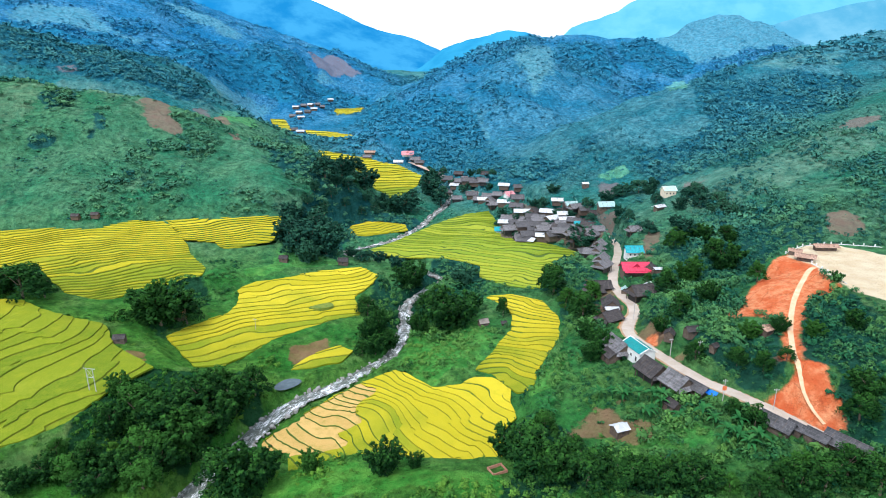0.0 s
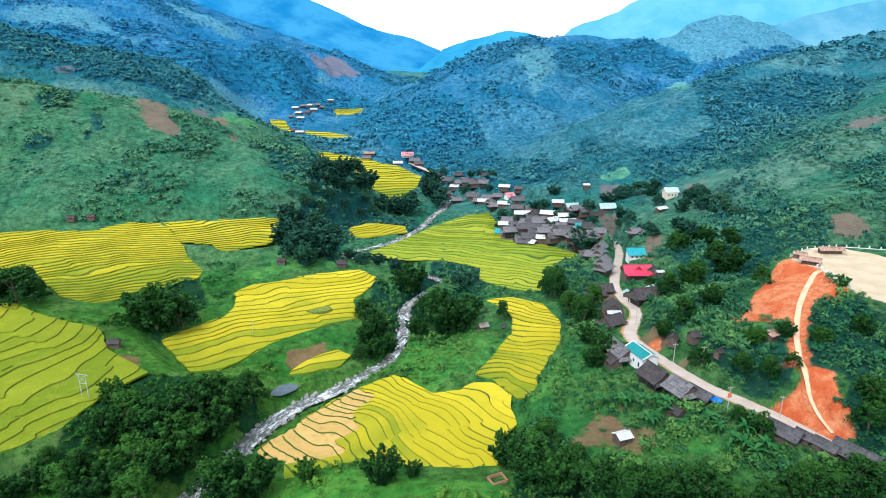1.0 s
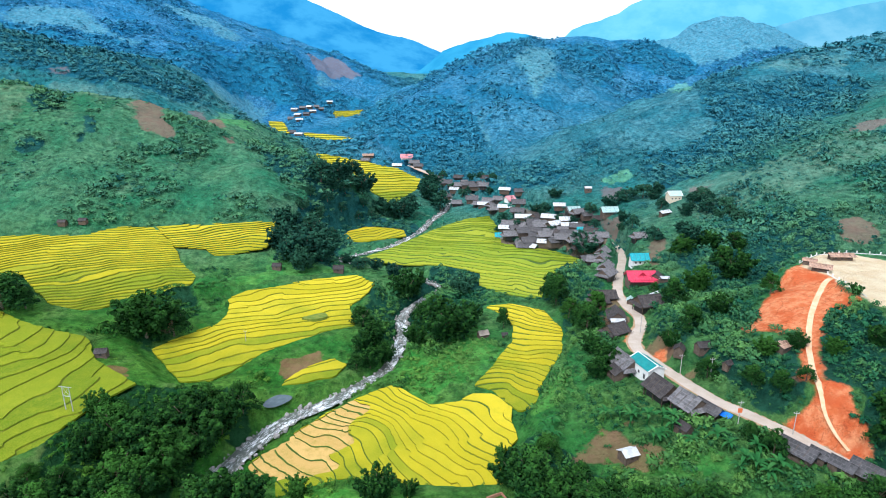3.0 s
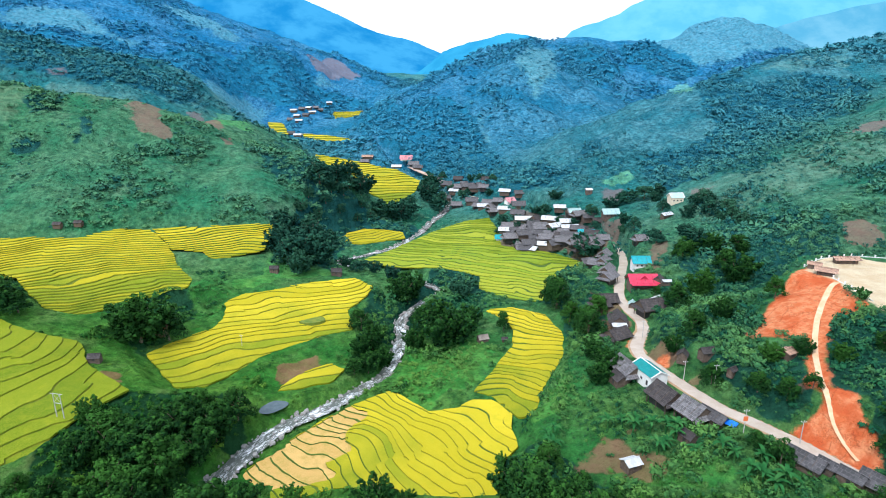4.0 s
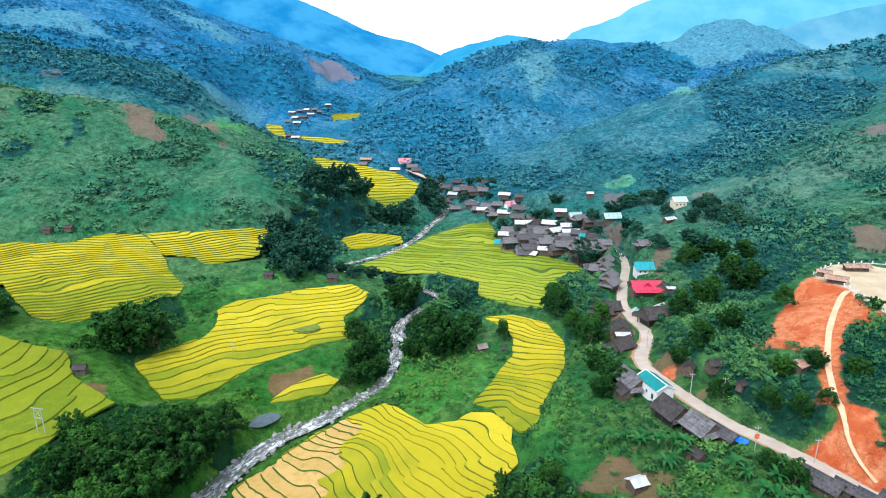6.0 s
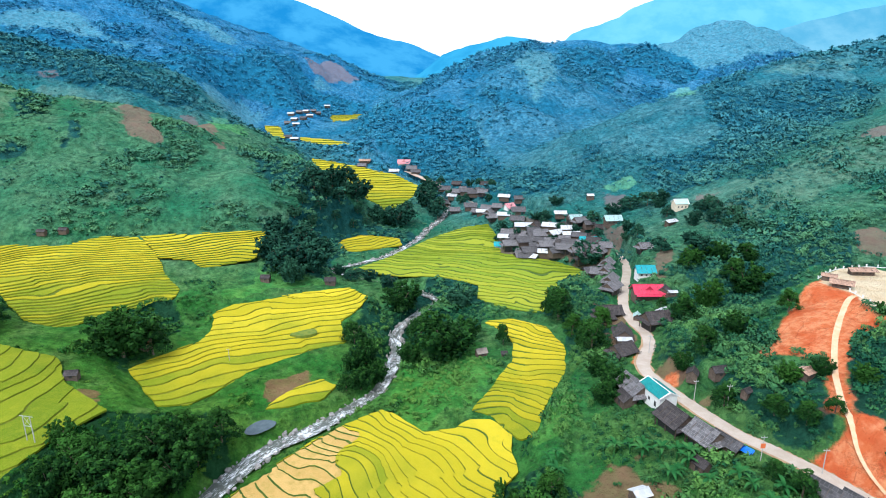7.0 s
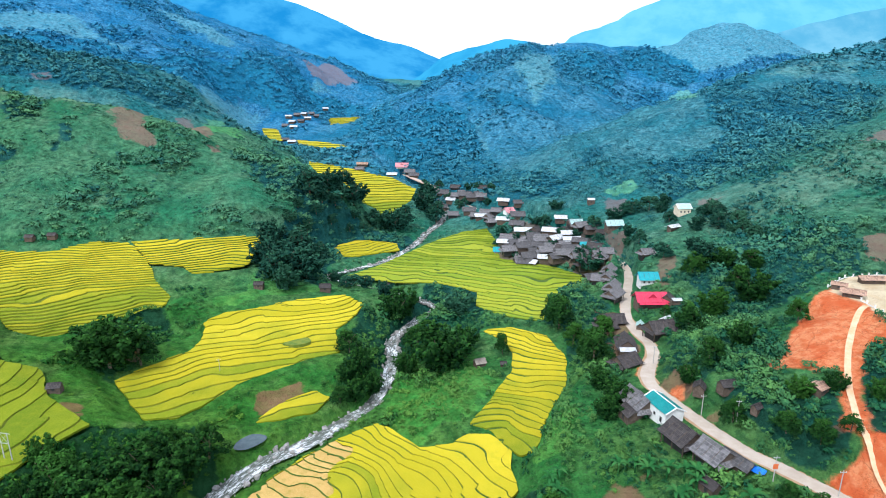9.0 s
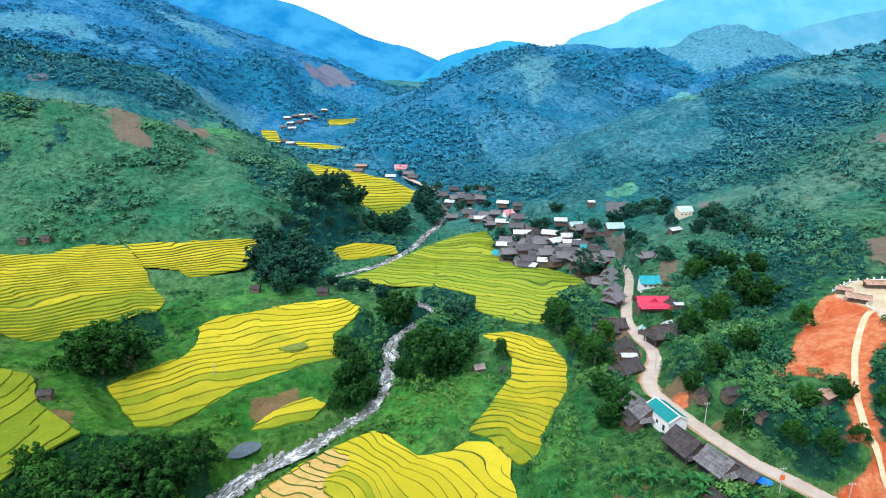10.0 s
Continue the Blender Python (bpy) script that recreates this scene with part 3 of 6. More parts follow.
# ---------------------------------------------------------------- helpers for meshes
def fast_mesh(name, verts, faces, material, smooth=False, normals=None, **values):
    """A mesh from arrays; faces: equal corners. values: one number (or colour) a vertex."""
    verts, faces = np.asarray(verts, np.float32), np.asarray(faces, np.int32)
    me = bpy.data.meshes.new(name)
    n, k = faces.shape
    me.vertices.add(len(verts))
    me.vertices.foreach_set("co", verts.ravel())
    me.loops.add(n * k)
    me.loops.foreach_set("vertex_index", faces.ravel())
    me.polygons.add(n)
    me.polygons.foreach_set("loop_start", np.arange(n, dtype=np.int32) * k)
    me.polygons.foreach_set("loop_total", np.full(n, k, np.int32))
    me.polygons.foreach_set("use_smooth", np.full(n, smooth, bool))
    for key, v in values.items():
        v = np.asarray(v, np.float32)
        if v.ndim == 1:
            me.attributes.new(key, "FLOAT", "POINT").data.foreach_set("value", v)
        elif v.shape[1] == 3:
            me.attributes.new(key, "FLOAT_VECTOR", "POINT").data.foreach_set("vector", v.ravel())
        else:
            me.attributes.new(key, "FLOAT_COLOR", "POINT").data.foreach_set("color", v.ravel())
    me.materials.append(material)
    me.update(calc_edges=True)
    if normals is not None:
        me.normals_split_custom_set_from_vertices(np.asarray(normals, np.float32).tolist())
    return me


def part(name, bm, material, parent=None, label="", smooth=False):
    """One mesh object out of a bmesh (or a mesh) under a thing or a part."""
    if isinstance(bm, bmesh.types.BMesh):
        me = bpy.data.meshes.new(name)
        bm.to_mesh(me)
        bm.free()
        me.materials.append(material)
        if smooth:
            me.polygons.foreach_set("use_smooth", np.ones(len(me.polygons), bool))
    else:
        me = bm
    ob = new(name, me)
    ob.parent = parent
    if label:
        ob["label"] = label
    return ob


def box(bm, x0, y0, z0, x1, y1, z1, m=None):
    """A box between two corners."""
    c = [(x, y, z) for z in (z0, z1) for x, y in ((x0, y0), (x1, y0), (x1, y1), (x0, y1))]
    v = [bm.verts.new((m @ Vector(p)) if m else p) for p in c]
    for f in ((3, 2, 1, 0), (4, 5, 6, 7), (0, 1, 5, 4), (1, 2, 6, 5), (2, 3, 7, 6), (3, 0, 4, 7)):
        bm.faces.new([v[i] for i in f])


def rod(bm, a, b, r0, r1, sides=7):
    """A tapered round bar between two points."""
    a, b = Vector(a), Vector(b)
    way = (b - a).normalized()
    u = way.orthogonal().normalized()
    v = way.cross(u)
    rings = []
    for p, r in ((a, r0), (b, r1)):
        rings.append([bm.verts.new(p + (u * math.cos(t) + v * math.sin(t)) * r) for t in (2 * math.pi * k / sides for k in range(sides))])
    for k in range(sides):
        bm.faces.new([rings[0][k], rings[0][(k + 1) % sides], rings[1][(k + 1) % sides], rings[1][k]])
    bm.faces.new(rings[0][::-1])
    bm.faces.new(rings[1])


def height_at(x, y):
    return float(ground(np.array([x]), np.array([y]))[0])


# ---------------------------------------------------------------- cover of the land
# outlines of bare earth, of bright and dry grass and of woods
COVER = {"red": [], "brown": [], "pale": [], "lush": [], "dry": [], "wood": []}
COVER["red"].append([(118, 217), (132, 232), (149, 252), (155, 255), (168, 263), (167, 243), (161, 217), (157, 216), (146, 213), (138, 204), (129, 189), (122, 175), (127, 170), (124, 161), (123, 153), (114, 152), (112, 160), (110, 171), (116, 170), (118, 171), (119, 180), (124, 192), (133, 204), (126, 208)])
COVER["brown"].append([(46, 467), (69, 480), (103, 472), (118, 445), (111, 381), (107, 390), (75, 414), (45, 430)])
COVER["brown"].append([(85, 316), (95, 310), (90, 268), (80, 245), (75, 254), (84, 286)])
COVER["brown"].append([(124, 347), (133, 360), (142, 362), (127, 333), (121, 317), (119, 321)])
COVER["brown"].append([(89, 230), (92, 226), (91, 221), (88, 224)])
COVER["brown"].append([(94, 209), (95, 207), (95, 205), (93, 206)])
COVER["brown"].append([(48, 180), (56, 186), (65, 184), (63, 176), (68, 168), (64, 162), (53, 167), (46, 171)])
COVER["brown"].append([(-74, 248), (-75, 260), (-62, 268), (-60, 261), (-69, 249)])
COVER["brown"].append([(80, 146), (85, 145), (82, 141), (80, 143)])
COVER["brown"].append([(126, 190), (129, 189), (121, 175), (119, 176)])
COVER["brown"].append([(-145, 243), (-129, 225), (-131, 223), (-143, 236)])
COVER["pale"].append([(161, 257), (181, 275), (199, 280), (212, 260), (214, 252), (167, 191), (165, 198), (163, 213), (164, 228), (167, 243), (164, 251)])
COVER["lush"].append([(-61, 172), (-47, 181), (-19, 160), (19, 152), (19, 136), (-56, 154)])
COVER["lush"].append([(-22, 297), (-7, 284), (21, 294), (27, 264), (15, 238), (-5, 222), (-17, 237)])
COVER["lush"].append([(-123, 284), (-123, 321), (-109, 369), (-70, 365), (-118, 327)])
COVER["lush"].append([(41, 239), (57, 262), (52, 220), (45, 206), (37, 204)])
COVER["lush"].append([(52, 164), (87, 168), (87, 156), (79, 154)])
COVER["dry"].append([(-138, 165), (-130, 181), (-131, 197), (-129, 179), (-136, 161)])
COVER["wood"].append([(-115, 397), (-112, 437), (-95, 489), (-42, 500), (-20, 507), (-21, 459), (-46, 479), (-79, 422), (-71, 372), (-108, 365)])
COVER["wood"].append([(-136, 201), (-127, 219), (-89, 236), (-79, 225), (-79, 208), (-92, 174), (-111, 162), (-126, 156)])
COVER["wood"].append([(-742, 1019), (-711, 1055), (-616, 1007), (-556, 1013), (-379, 764), (-342, 742), (-318, 763), (-294, 738), (-300, 692), (-325, 684), (-376, 652), (-423, 649), (-477, 640)])
COVER["wood"].append([(23, 194), (37, 187), (45, 165), (80, 149), (76, 137), (19, 136)])
COVER["wood"].append([(121, 305), (165, 306), (118, 218), (95, 221), (95, 248)])
COVER["wood"].append([(97, 214), (129, 198), (116, 174), (105, 183)])
COVER["wood"].append([(159, 210), (163, 195), (143, 166), (123, 174), (138, 202)])
COVER["wood"].append([(132, 172), (140, 161), (129, 143), (124, 152)])
COVER["wood"].append([(61, 374), (86, 349), (92, 317), (80, 261), (66, 272), (59, 314)])
COVER["wood"].append([(-188, 323), (-159, 334), (-128, 296), (-141, 263), (-158, 265)])
COVER["wood"].append([(-267, 327), (-246, 325), (-203, 276), (-222, 268)])
COVER["wood"].append([(-49, 319), (-10, 386), (31, 386), (22, 313), (2, 283), (-14, 301), (-42, 266)])
COVER["wood"].append([(268, 639), (505, 1109), (332, 673), (344, 646), (393, 670), (424, 649), (444, 630), (372, 530), (346, 536), (306, 508), (250, 456), (229, 466), (204, 459), (178, 465), (169, 493), (177, 512), (204, 536), (239, 533), (254, 554), (259, 587)])
COVER["wood"].append([(-182, 1307), (-79, 976), (-3, 865), (38, 852), (48, 737), (56, 660), (86, 591), (112, 546), (128, 558), (130, 543), (115, 521), (77, 524), (43, 566), (10, 638), (-30, 687), (-77, 749), (-135, 959)])
COVER["wood"].append([(355, 1235), (495, 1331), (511, 1204), (493, 1167), (431, 1085), (394, 1130), (356, 1190)])
COVER["wood"].append([(226, 1200), (315, 1214), (337, 1123), (263, 994), (209, 973)])
COVER["wood"].append([(151, 363), (193, 373), (219, 362), (225, 327), (215, 313), (197, 314), (166, 291), (136, 304), (137, 339)])
COVER["wood"].append([(-191, 686), (-170, 652), (-98, 479), (-103, 458), (-133, 470), (-178, 525)])
COVER["wood"].append([(-742, 1019), (-711, 1055), (-616, 1007), (-556, 1013), (-379, 764), (-342, 742), (-318, 763), (-294, 738), (-300, 692), (-325, 684), (-376, 652), (-423, 649), (-477, 640)])
COVER["wood"].append([(-403, 1168), (-397, 1391), (-314, 1357), (-286, 1333), (-238, 1350), (-162, 1361), (-172, 1330), (-272, 1155), (-352, 1165)])
COVER["wood"].append([(-333, 484), (-334, 509), (-313, 506), (-307, 489), (-320, 476)])
COVER["wood"].append([(-322, 439), (-300, 447), (-294, 438), (-316, 431)])
COVER["wood"].append([(-292, 475), (-278, 484), (-264, 463), (-275, 453)])
COVER["wood"].append([(-641, 1085), (-597, 1092), (-532, 1058), (-480, 1122), (-395, 1178), (-342, 1173), (-379, 1145), (-413, 1045), (-359, 782), (-390, 759), (-584, 1014)])
COVER["dry"].append([(366, 693), (414, 712), (489, 736), (464, 693), (399, 682)])
COVER["dry"].append([(181, 454), (213, 447), (275, 440), (341, 447), (312, 404), (269, 388), (201, 383), (167, 375)])
COVER["dry"].append([(109, 948), (193, 1166), (220, 1165), (166, 890), (130, 840)])
COVER["dry"].append([(48, 807), (53, 791), (60, 694), (54, 698)])
COVER["dry"].append([(-750, 1123), (-686, 1170), (-592, 1103), (-551, 1109), (-553, 1081), (-607, 1092), (-681, 1055), (-750, 1031)])
COVER["dry"].append([(-624, 1384), (-593, 1428), (-438, 1331), (-459, 1277), (-554, 1316)])
COVER["dry"].append([(-374, 1198), (-328, 1218), (-278, 1367), (-241, 1370), (-305, 1308)])
COVER["dry"].append([(-364, 485), (-342, 504), (-330, 472), (-336, 438)])
COVER["dry"].append([(-413, 635), (-361, 643), (-332, 657), (-262, 509), (-308, 506)])
COVER["dry"].append([(-413, 1045), (-395, 1135), (-332, 1147), (-344, 1129), (-277, 747)])
COVER["lush"].append([(397, 1049), (453, 1100), (288, 687), (251, 643)])
COVER["lush"].append([(-278, 725), (-265, 750), (-211, 669), (-208, 647), (-235, 630)])
COVER["lush"].append([(257, 409), (268, 406), (266, 399), (254, 400)])
COVER["lush"].append([(139, 504), (161, 511), (165, 493), (144, 493)])
COVER["lush"].append([(-166, 661), (-172, 778), (-113, 691), (-97, 502)])
COVER["brown"].append([(-329, 1459), (-292, 1594), (-199, 1455), (-244, 1388), (-291, 1369)])
COVER["brown"].append([(137, 495), (151, 485), (142, 468), (132, 477)])
COVER["brown"].append([(122, 441), (131, 427), (129, 419), (115, 409)])
COVER["brown"].append([(193, 449), (203, 437), (197, 423), (179, 417)])
COVER["brown"].append([(-261, 508), (-321, 666), (-224, 490), (-220, 482), (-241, 474), (-255, 493)])
COVER["brown"].append([(-289, 679), (-282, 695), (-233, 624), (-203, 515)])
COVER["brown"].append([(-187, 502), (-189, 531), (-172, 497), (-181, 493)])
COVER["brown"].append([(301, 459), (327, 469), (351, 466), (346, 459), (310, 443)])
COVER["brown"].append([(-426, 656), (-411, 661), (-407, 654), (-421, 649)])
COVER["brown"].append([(231, 336), (245, 337), (252, 325), (247, 311), (231, 313), (223, 320)])

# the far right peak: dry cover used for its paler haze colour
COVER["dry"].append([(440, 1240), (520, 1190), (700, 1210), (1000, 1300), (1000, 1600), (400, 1600), (420, 1390)])
COVER["dry"].append([(-147, 163), (-137, 166), (-134, 158), (-141, 152)])
COVER["red"].append([(85, 186), (87, 180), (87, 178), (85, 182)])
COVER["red"].append([(89, 226), (91, 224), (89, 220), (87, 222)])
COVER["red"].append([(83, 258), (84, 244), (81, 240)])
COVER["red"].append([(91, 167), (92, 165), (91, 165)])

def masks(x, y):
    """How far each kind of cover holds at a place."""
    m = {}
    wob = rough(x, y, 14, 31) * 3 + rough(x, y, 5, 32) * 1.5
    for kind, rings in COVER.items():
        total = np.zeros(np.shape(x))
        for ring in rings:
            soft = (1.5 + 0.008 * ring[0][1]) * (3.0 if kind == "dry" else 1.0)
            xs, ys = zip(*ring)
            near = (x > min(xs) - 30) & (x < max(xs) + 30) & (y > min(ys) - 30) & (y < max(ys) + 30)
            if near.any():
                gap = inside(x[near], y[near], ring) + wob[near] * (0.6 if kind in ("red", "pale") else 1.5)
                total[near] = np.maximum(total[near], step01(soft, -soft, gap))
        m[kind] = total
    return m


def lines(stops):
    """Grid lines whose spacing changes from stop to stop: (place, spacing)."""
    out = [stops[0][0]]
    for (a, da), (b, db) in zip(stops[:-1], stops[1:]):
        while out[-1] < b:
            out.append(out[-1] + da + (db - da) * min(1, (out[-1] - a) / (b - a)))
    return np.array(out)


gx = lines([(-2600, 60), (-900, 22), (-340, 3.4), (-120, 2.6), (60, 2.6), (90, 1.6), (175, 1.6), (260, 3.4), (420, 5), (900, 22), (2600, 60)])
gy = lines([(-500, 60), (60, 12), (120, 2.2), (260, 1.8), (330, 2.4), (480, 3.4), (800, 6), (1500, 12), (2100, 40), (4800, 120)])
X, Y = np.meshgrid(gx, gy)
Z = ground(X.ravel(), Y.ravel())
haze_share = hills(X.ravel(), Y.ravel())[5]
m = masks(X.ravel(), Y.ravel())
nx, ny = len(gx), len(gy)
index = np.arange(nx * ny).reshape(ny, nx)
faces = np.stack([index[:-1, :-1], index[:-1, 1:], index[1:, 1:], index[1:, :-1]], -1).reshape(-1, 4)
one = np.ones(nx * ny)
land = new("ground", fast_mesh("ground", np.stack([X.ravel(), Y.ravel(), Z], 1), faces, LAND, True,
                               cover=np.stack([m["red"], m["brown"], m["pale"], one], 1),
                               plants=np.stack([m["lush"], m["wood"], m["dry"], one], 1), haze_share=haze_share))
tagged(land, "green valley and hillsides of grass, scrub and bare earth", "ground", kind="structure")


# ---------------------------------------------------------------- far ranges behind the valley
def far_range(name, nodes, material, depth, foot, label, seed):
    """A long hill with an uneven crest, spurs and a foot below the horizon."""
    xs = np.linspace(nodes[0][0], nodes[-1][0], 160)
    crest_z = np.interp(xs, [n[0] for n in nodes], [n[2] for n in nodes])
    crest_y = np.interp(xs, [n[0] for n in nodes], [n[1] for n in nodes])
    rows = 26
    verts = []
    for k in range(rows):
        s = k / (rows - 1)
        z = crest_z + 9 * fractal(xs, xs * 0 + seed * 31, 90, seed, 4) * (1 - 0.5 * s)
        spur = fractal(xs, np.full_like(xs, k * 18.0), 260, seed + 3, 4)
        zz = z + (foot - z) * s ** 0.9 + spur * 60 * s * (1 - s)
        verts.append(np.stack([xs, crest_y - depth * s + spur * 60 * s, zz], 1))
    verts.append(np.stack([xs, crest_y + depth * 0.6, np.full_like(xs, foot)], 1))
    verts = [verts[-1]] + verts[:-1]
    n = len(xs)
    idx = np.arange(n * len(verts)).reshape(len(verts), n)
    f = np.stack([idx[:-1, :-1], idx[1:, :-1], idx[1:, 1:], idx[:-1, 1:]], -1).reshape(-1, 4)
    ob = new(name, fast_mesh(name, np.concatenate(verts), f, material, True))
    return tagged(ob, label, "mountain", kind="structure")


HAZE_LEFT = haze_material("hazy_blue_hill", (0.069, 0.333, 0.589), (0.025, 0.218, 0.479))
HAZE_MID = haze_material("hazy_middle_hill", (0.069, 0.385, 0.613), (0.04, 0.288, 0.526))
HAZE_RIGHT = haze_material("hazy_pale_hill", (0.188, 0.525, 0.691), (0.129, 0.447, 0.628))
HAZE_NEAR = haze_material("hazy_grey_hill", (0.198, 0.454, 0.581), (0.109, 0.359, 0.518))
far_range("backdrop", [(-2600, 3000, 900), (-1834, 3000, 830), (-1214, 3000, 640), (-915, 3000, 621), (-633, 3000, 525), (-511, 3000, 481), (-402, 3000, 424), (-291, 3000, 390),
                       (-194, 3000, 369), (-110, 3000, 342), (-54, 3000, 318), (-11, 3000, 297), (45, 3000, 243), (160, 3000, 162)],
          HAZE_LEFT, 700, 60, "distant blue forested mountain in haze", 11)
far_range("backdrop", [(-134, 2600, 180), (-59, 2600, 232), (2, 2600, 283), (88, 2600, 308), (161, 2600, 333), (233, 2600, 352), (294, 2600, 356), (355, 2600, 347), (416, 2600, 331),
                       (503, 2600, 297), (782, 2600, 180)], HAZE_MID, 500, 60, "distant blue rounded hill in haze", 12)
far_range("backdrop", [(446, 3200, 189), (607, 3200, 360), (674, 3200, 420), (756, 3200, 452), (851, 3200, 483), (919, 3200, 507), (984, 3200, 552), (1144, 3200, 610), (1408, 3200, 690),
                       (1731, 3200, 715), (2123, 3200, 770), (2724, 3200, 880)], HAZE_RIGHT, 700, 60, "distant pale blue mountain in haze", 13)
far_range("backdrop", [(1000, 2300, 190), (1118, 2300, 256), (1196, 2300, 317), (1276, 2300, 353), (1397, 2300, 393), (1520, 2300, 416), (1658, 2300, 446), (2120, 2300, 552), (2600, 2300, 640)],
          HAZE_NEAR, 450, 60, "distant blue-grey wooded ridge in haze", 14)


# ---------------------------------------------------------------- river, road, track
def smooth_line(nodes, gap):
    """Even places along a rounded line through nodes."""
    p = np.array(nodes, float)
    out = []
    for k in range(len(p) - 1):
        a, b, c, d = p[max(k - 1, 0)], p[k], p[k + 1], p[min(k + 2, len(p) - 1)]
        n = max(2, int(np.linalg.norm((c - b)[:2]) / gap))
        for s in np.arange(n) / n:
            out.append(0.5 * (2 * b + (c - a) * s + (2 * a - 5 * b + 4 * c - d) * s * s + (3 * b - a - 3 * c + d) * s ** 3))
    out.append(p[-1])
    return np.array(out)


def ribbon(name, line, half, across, material, lift, crown=0.0, seed=1):
    """A strip along a line; half: half width at each place."""
    way = np.gradient(line[:, :2], axis=0)
    way /= np.linalg.norm(way, axis=1)[:, None]
    side = np.stack([way[:, 1], -way[:, 0]], 1)
    run = np.concatenate([[0], np.cumsum(np.linalg.norm(np.diff(line[:, :2], axis=0), axis=1))])
    verts, flow = [], []
    for u in np.linspace(-1, 1, across):
        wob = 1 + 0.10 * rough(run, run * 0 + u * 40, 6, seed)
        xy = line[:, :2] + side * (u * half * wob)[:, None]
        verts.append(np.column_stack([xy, line[:, 2] + lift + crown * (1 - u * u)]))
        flow.append(np.column_stack([u * half, run, run * 0]))
    n = len(line)
    idx = np.arange(n * across).reshape(across, n)
    f = np.stack([idx[:-1, :-1], idx[1:, :-1], idx[1:, 1:], idx[:-1, 1:]], -1).reshape(-1, 4)[:, ::-1]
    return new(name, fast_mesh(name, np.concatenate(verts), f, material, True, flow=np.concatenate(flow)))


bed = smooth_line([n for n in RIVER if n[1] < 730], 2.0)
half = 2.9 + 1.4 * step01(280, 170, bed[:, 1]) - 0.4 * step01(370, 400, bed[:, 1]) + 1.4 * np.exp(-((bed[:, 1] - 298) / 14) ** 2)
stream = ribbon("water", bed, half, 9, WATER, 0.0, seed=4)
co = np.empty(len(stream.data.vertices) * 3, np.float32)
stream.data.vertices.foreach_get("co", co)
co = co.reshape(-1, 3)
co[:, 2] += 0.22 * rough(co[:, 0], co[:, 1], 1.7, 51) + 0.15 * rough(co[:, 0], co[:, 1], 4, 52)
stream.data.vertices.foreach_set("co", co.ravel())
tagged(stream, "shallow rocky river with white rapids", "river", kind="structure")

lane = smooth_line(ROAD, 2.0)
verge = ribbon("verge", lane, 3.3 + 0.5 * rough(lane[:, 1], lane[:, 0], 9, 61), 5, VERGE, 0.03, 0.0, 9)
tagged(verge, "dusty tan earth verge beside the road", "verge", kind="structure")
road = ribbon("road", lane, np.full(len(lane), 2.6), 7, ROADWAY, 0.12, 0.06, 6)
tagged(road, "pale concrete village road with dusty edges", "road", kind="structure")

TRACK_LINE = [(165, 240, 43), (158, 234, 41.3), (151, 226, 38.6), (143, 216, 36), (136, 206, 34), (130, 196, 32), (124, 184, 30.3), (120.5, 176, 28.2), (119, 168, 25.8), (119, 163, 23.4), (119.5, 159, 21.5), (120, 156, 20)]
path_line = smooth_line(TRACK_LINE, 1.5)
path_line[:, 2] = ground(path_line[:, 0], path_line[:, 1])
track = ribbon("track", path_line, np.full(len(path_line), 0.95), 5, TRACK, 0.25, 0.05, 8)
tagged(track, "pale dirt track down a red clay cutting", "track", kind="structure")

# a pond beside the river
bm = bmesh.new()
ring = smooth_line(POND_RING + POND_RING[:1], 1.0)
bm.faces.new([bm.verts.new((p[0], p[1], POND_Z)) for p in ring[:-1]])
tagged(part("water", bm, POND), "still grey pond beside the river", "pond", kind="structure")


def stones(name, count, where, label):
    """Boulders of many sizes, joined."""
    rng = np.random.default_rng(5)
    bm = bmesh.new()
    bmesh.ops.create_icosphere(bm, subdivisions=1, radius=1.0)
    base = np.array([v.co for v in bm.verts])
    tris = np.array([[v.index for v in f.verts] for f in bm.faces])
    bm.free()
    verts, faces_ = [], []
    for k in range(count):
        x, y, z, r = where(rng)
        body = base * (1 + 0.25 * rng.normal(size=(len(base), 1))) * r * rng.uniform(0.6, 1.3, 3)
        faces_.append(tris + k * len(base))
        verts.append(body + (x, y, z))
    return tagged(new(name, fast_mesh(name, np.concatenate(verts), np.concatenate(faces_), ROCK)), label, "stones", kind="stuff")


def river_spot(rng):
    k = rng.integers(0, len(bed) - 80)
    side = rng.choice([-1, 1])
    way = bed[k + 1, :2] - bed[k, :2]
    way /= np.linalg.norm(way)
    off = side * half[k] * (rng.uniform(0.75, 1.35) if rng.random() < 0.75 else rng.uniform(0, 0.8))
    x, y = bed[k, 0] + way[1] * off, bed[k, 1] - way[0] * off
    return x, y, bed[k, 2] + 0.15, abs(rng.normal(0.35, 0.35)) + 0.25


stones("river_stones", 700, river_spot, "grey boulders along the river banks")


# ---------------------------------------------------------------- terraced rice fields
def cut(poly, k, limit, keep_low):
    """The part of a polygon whose value k is below (or above) the limit."""
    out = []
    for a, b in zip(poly, poly[1:] + poly[:1]):
        fa, fb = (a[k] - limit, b[k] - limit) if keep_low else (limit - a[k], limit - b[k])
        if fa <= 0:
            out.append(a)
        if (fa < 0 < fb) or (fb < 0 < fa):
            s = fa / (fa - fb)
            out.append(tuple(p + s * (q - p) for p, q in zip(a, b)))
    return out


HARVESTED = [(-75, 190), (-62, 208), (-38, 231), (-30, 224), (-37, 212), (-33, 203), (-42, 197), (-36, 190), (-46, 185), (-62, 184)]


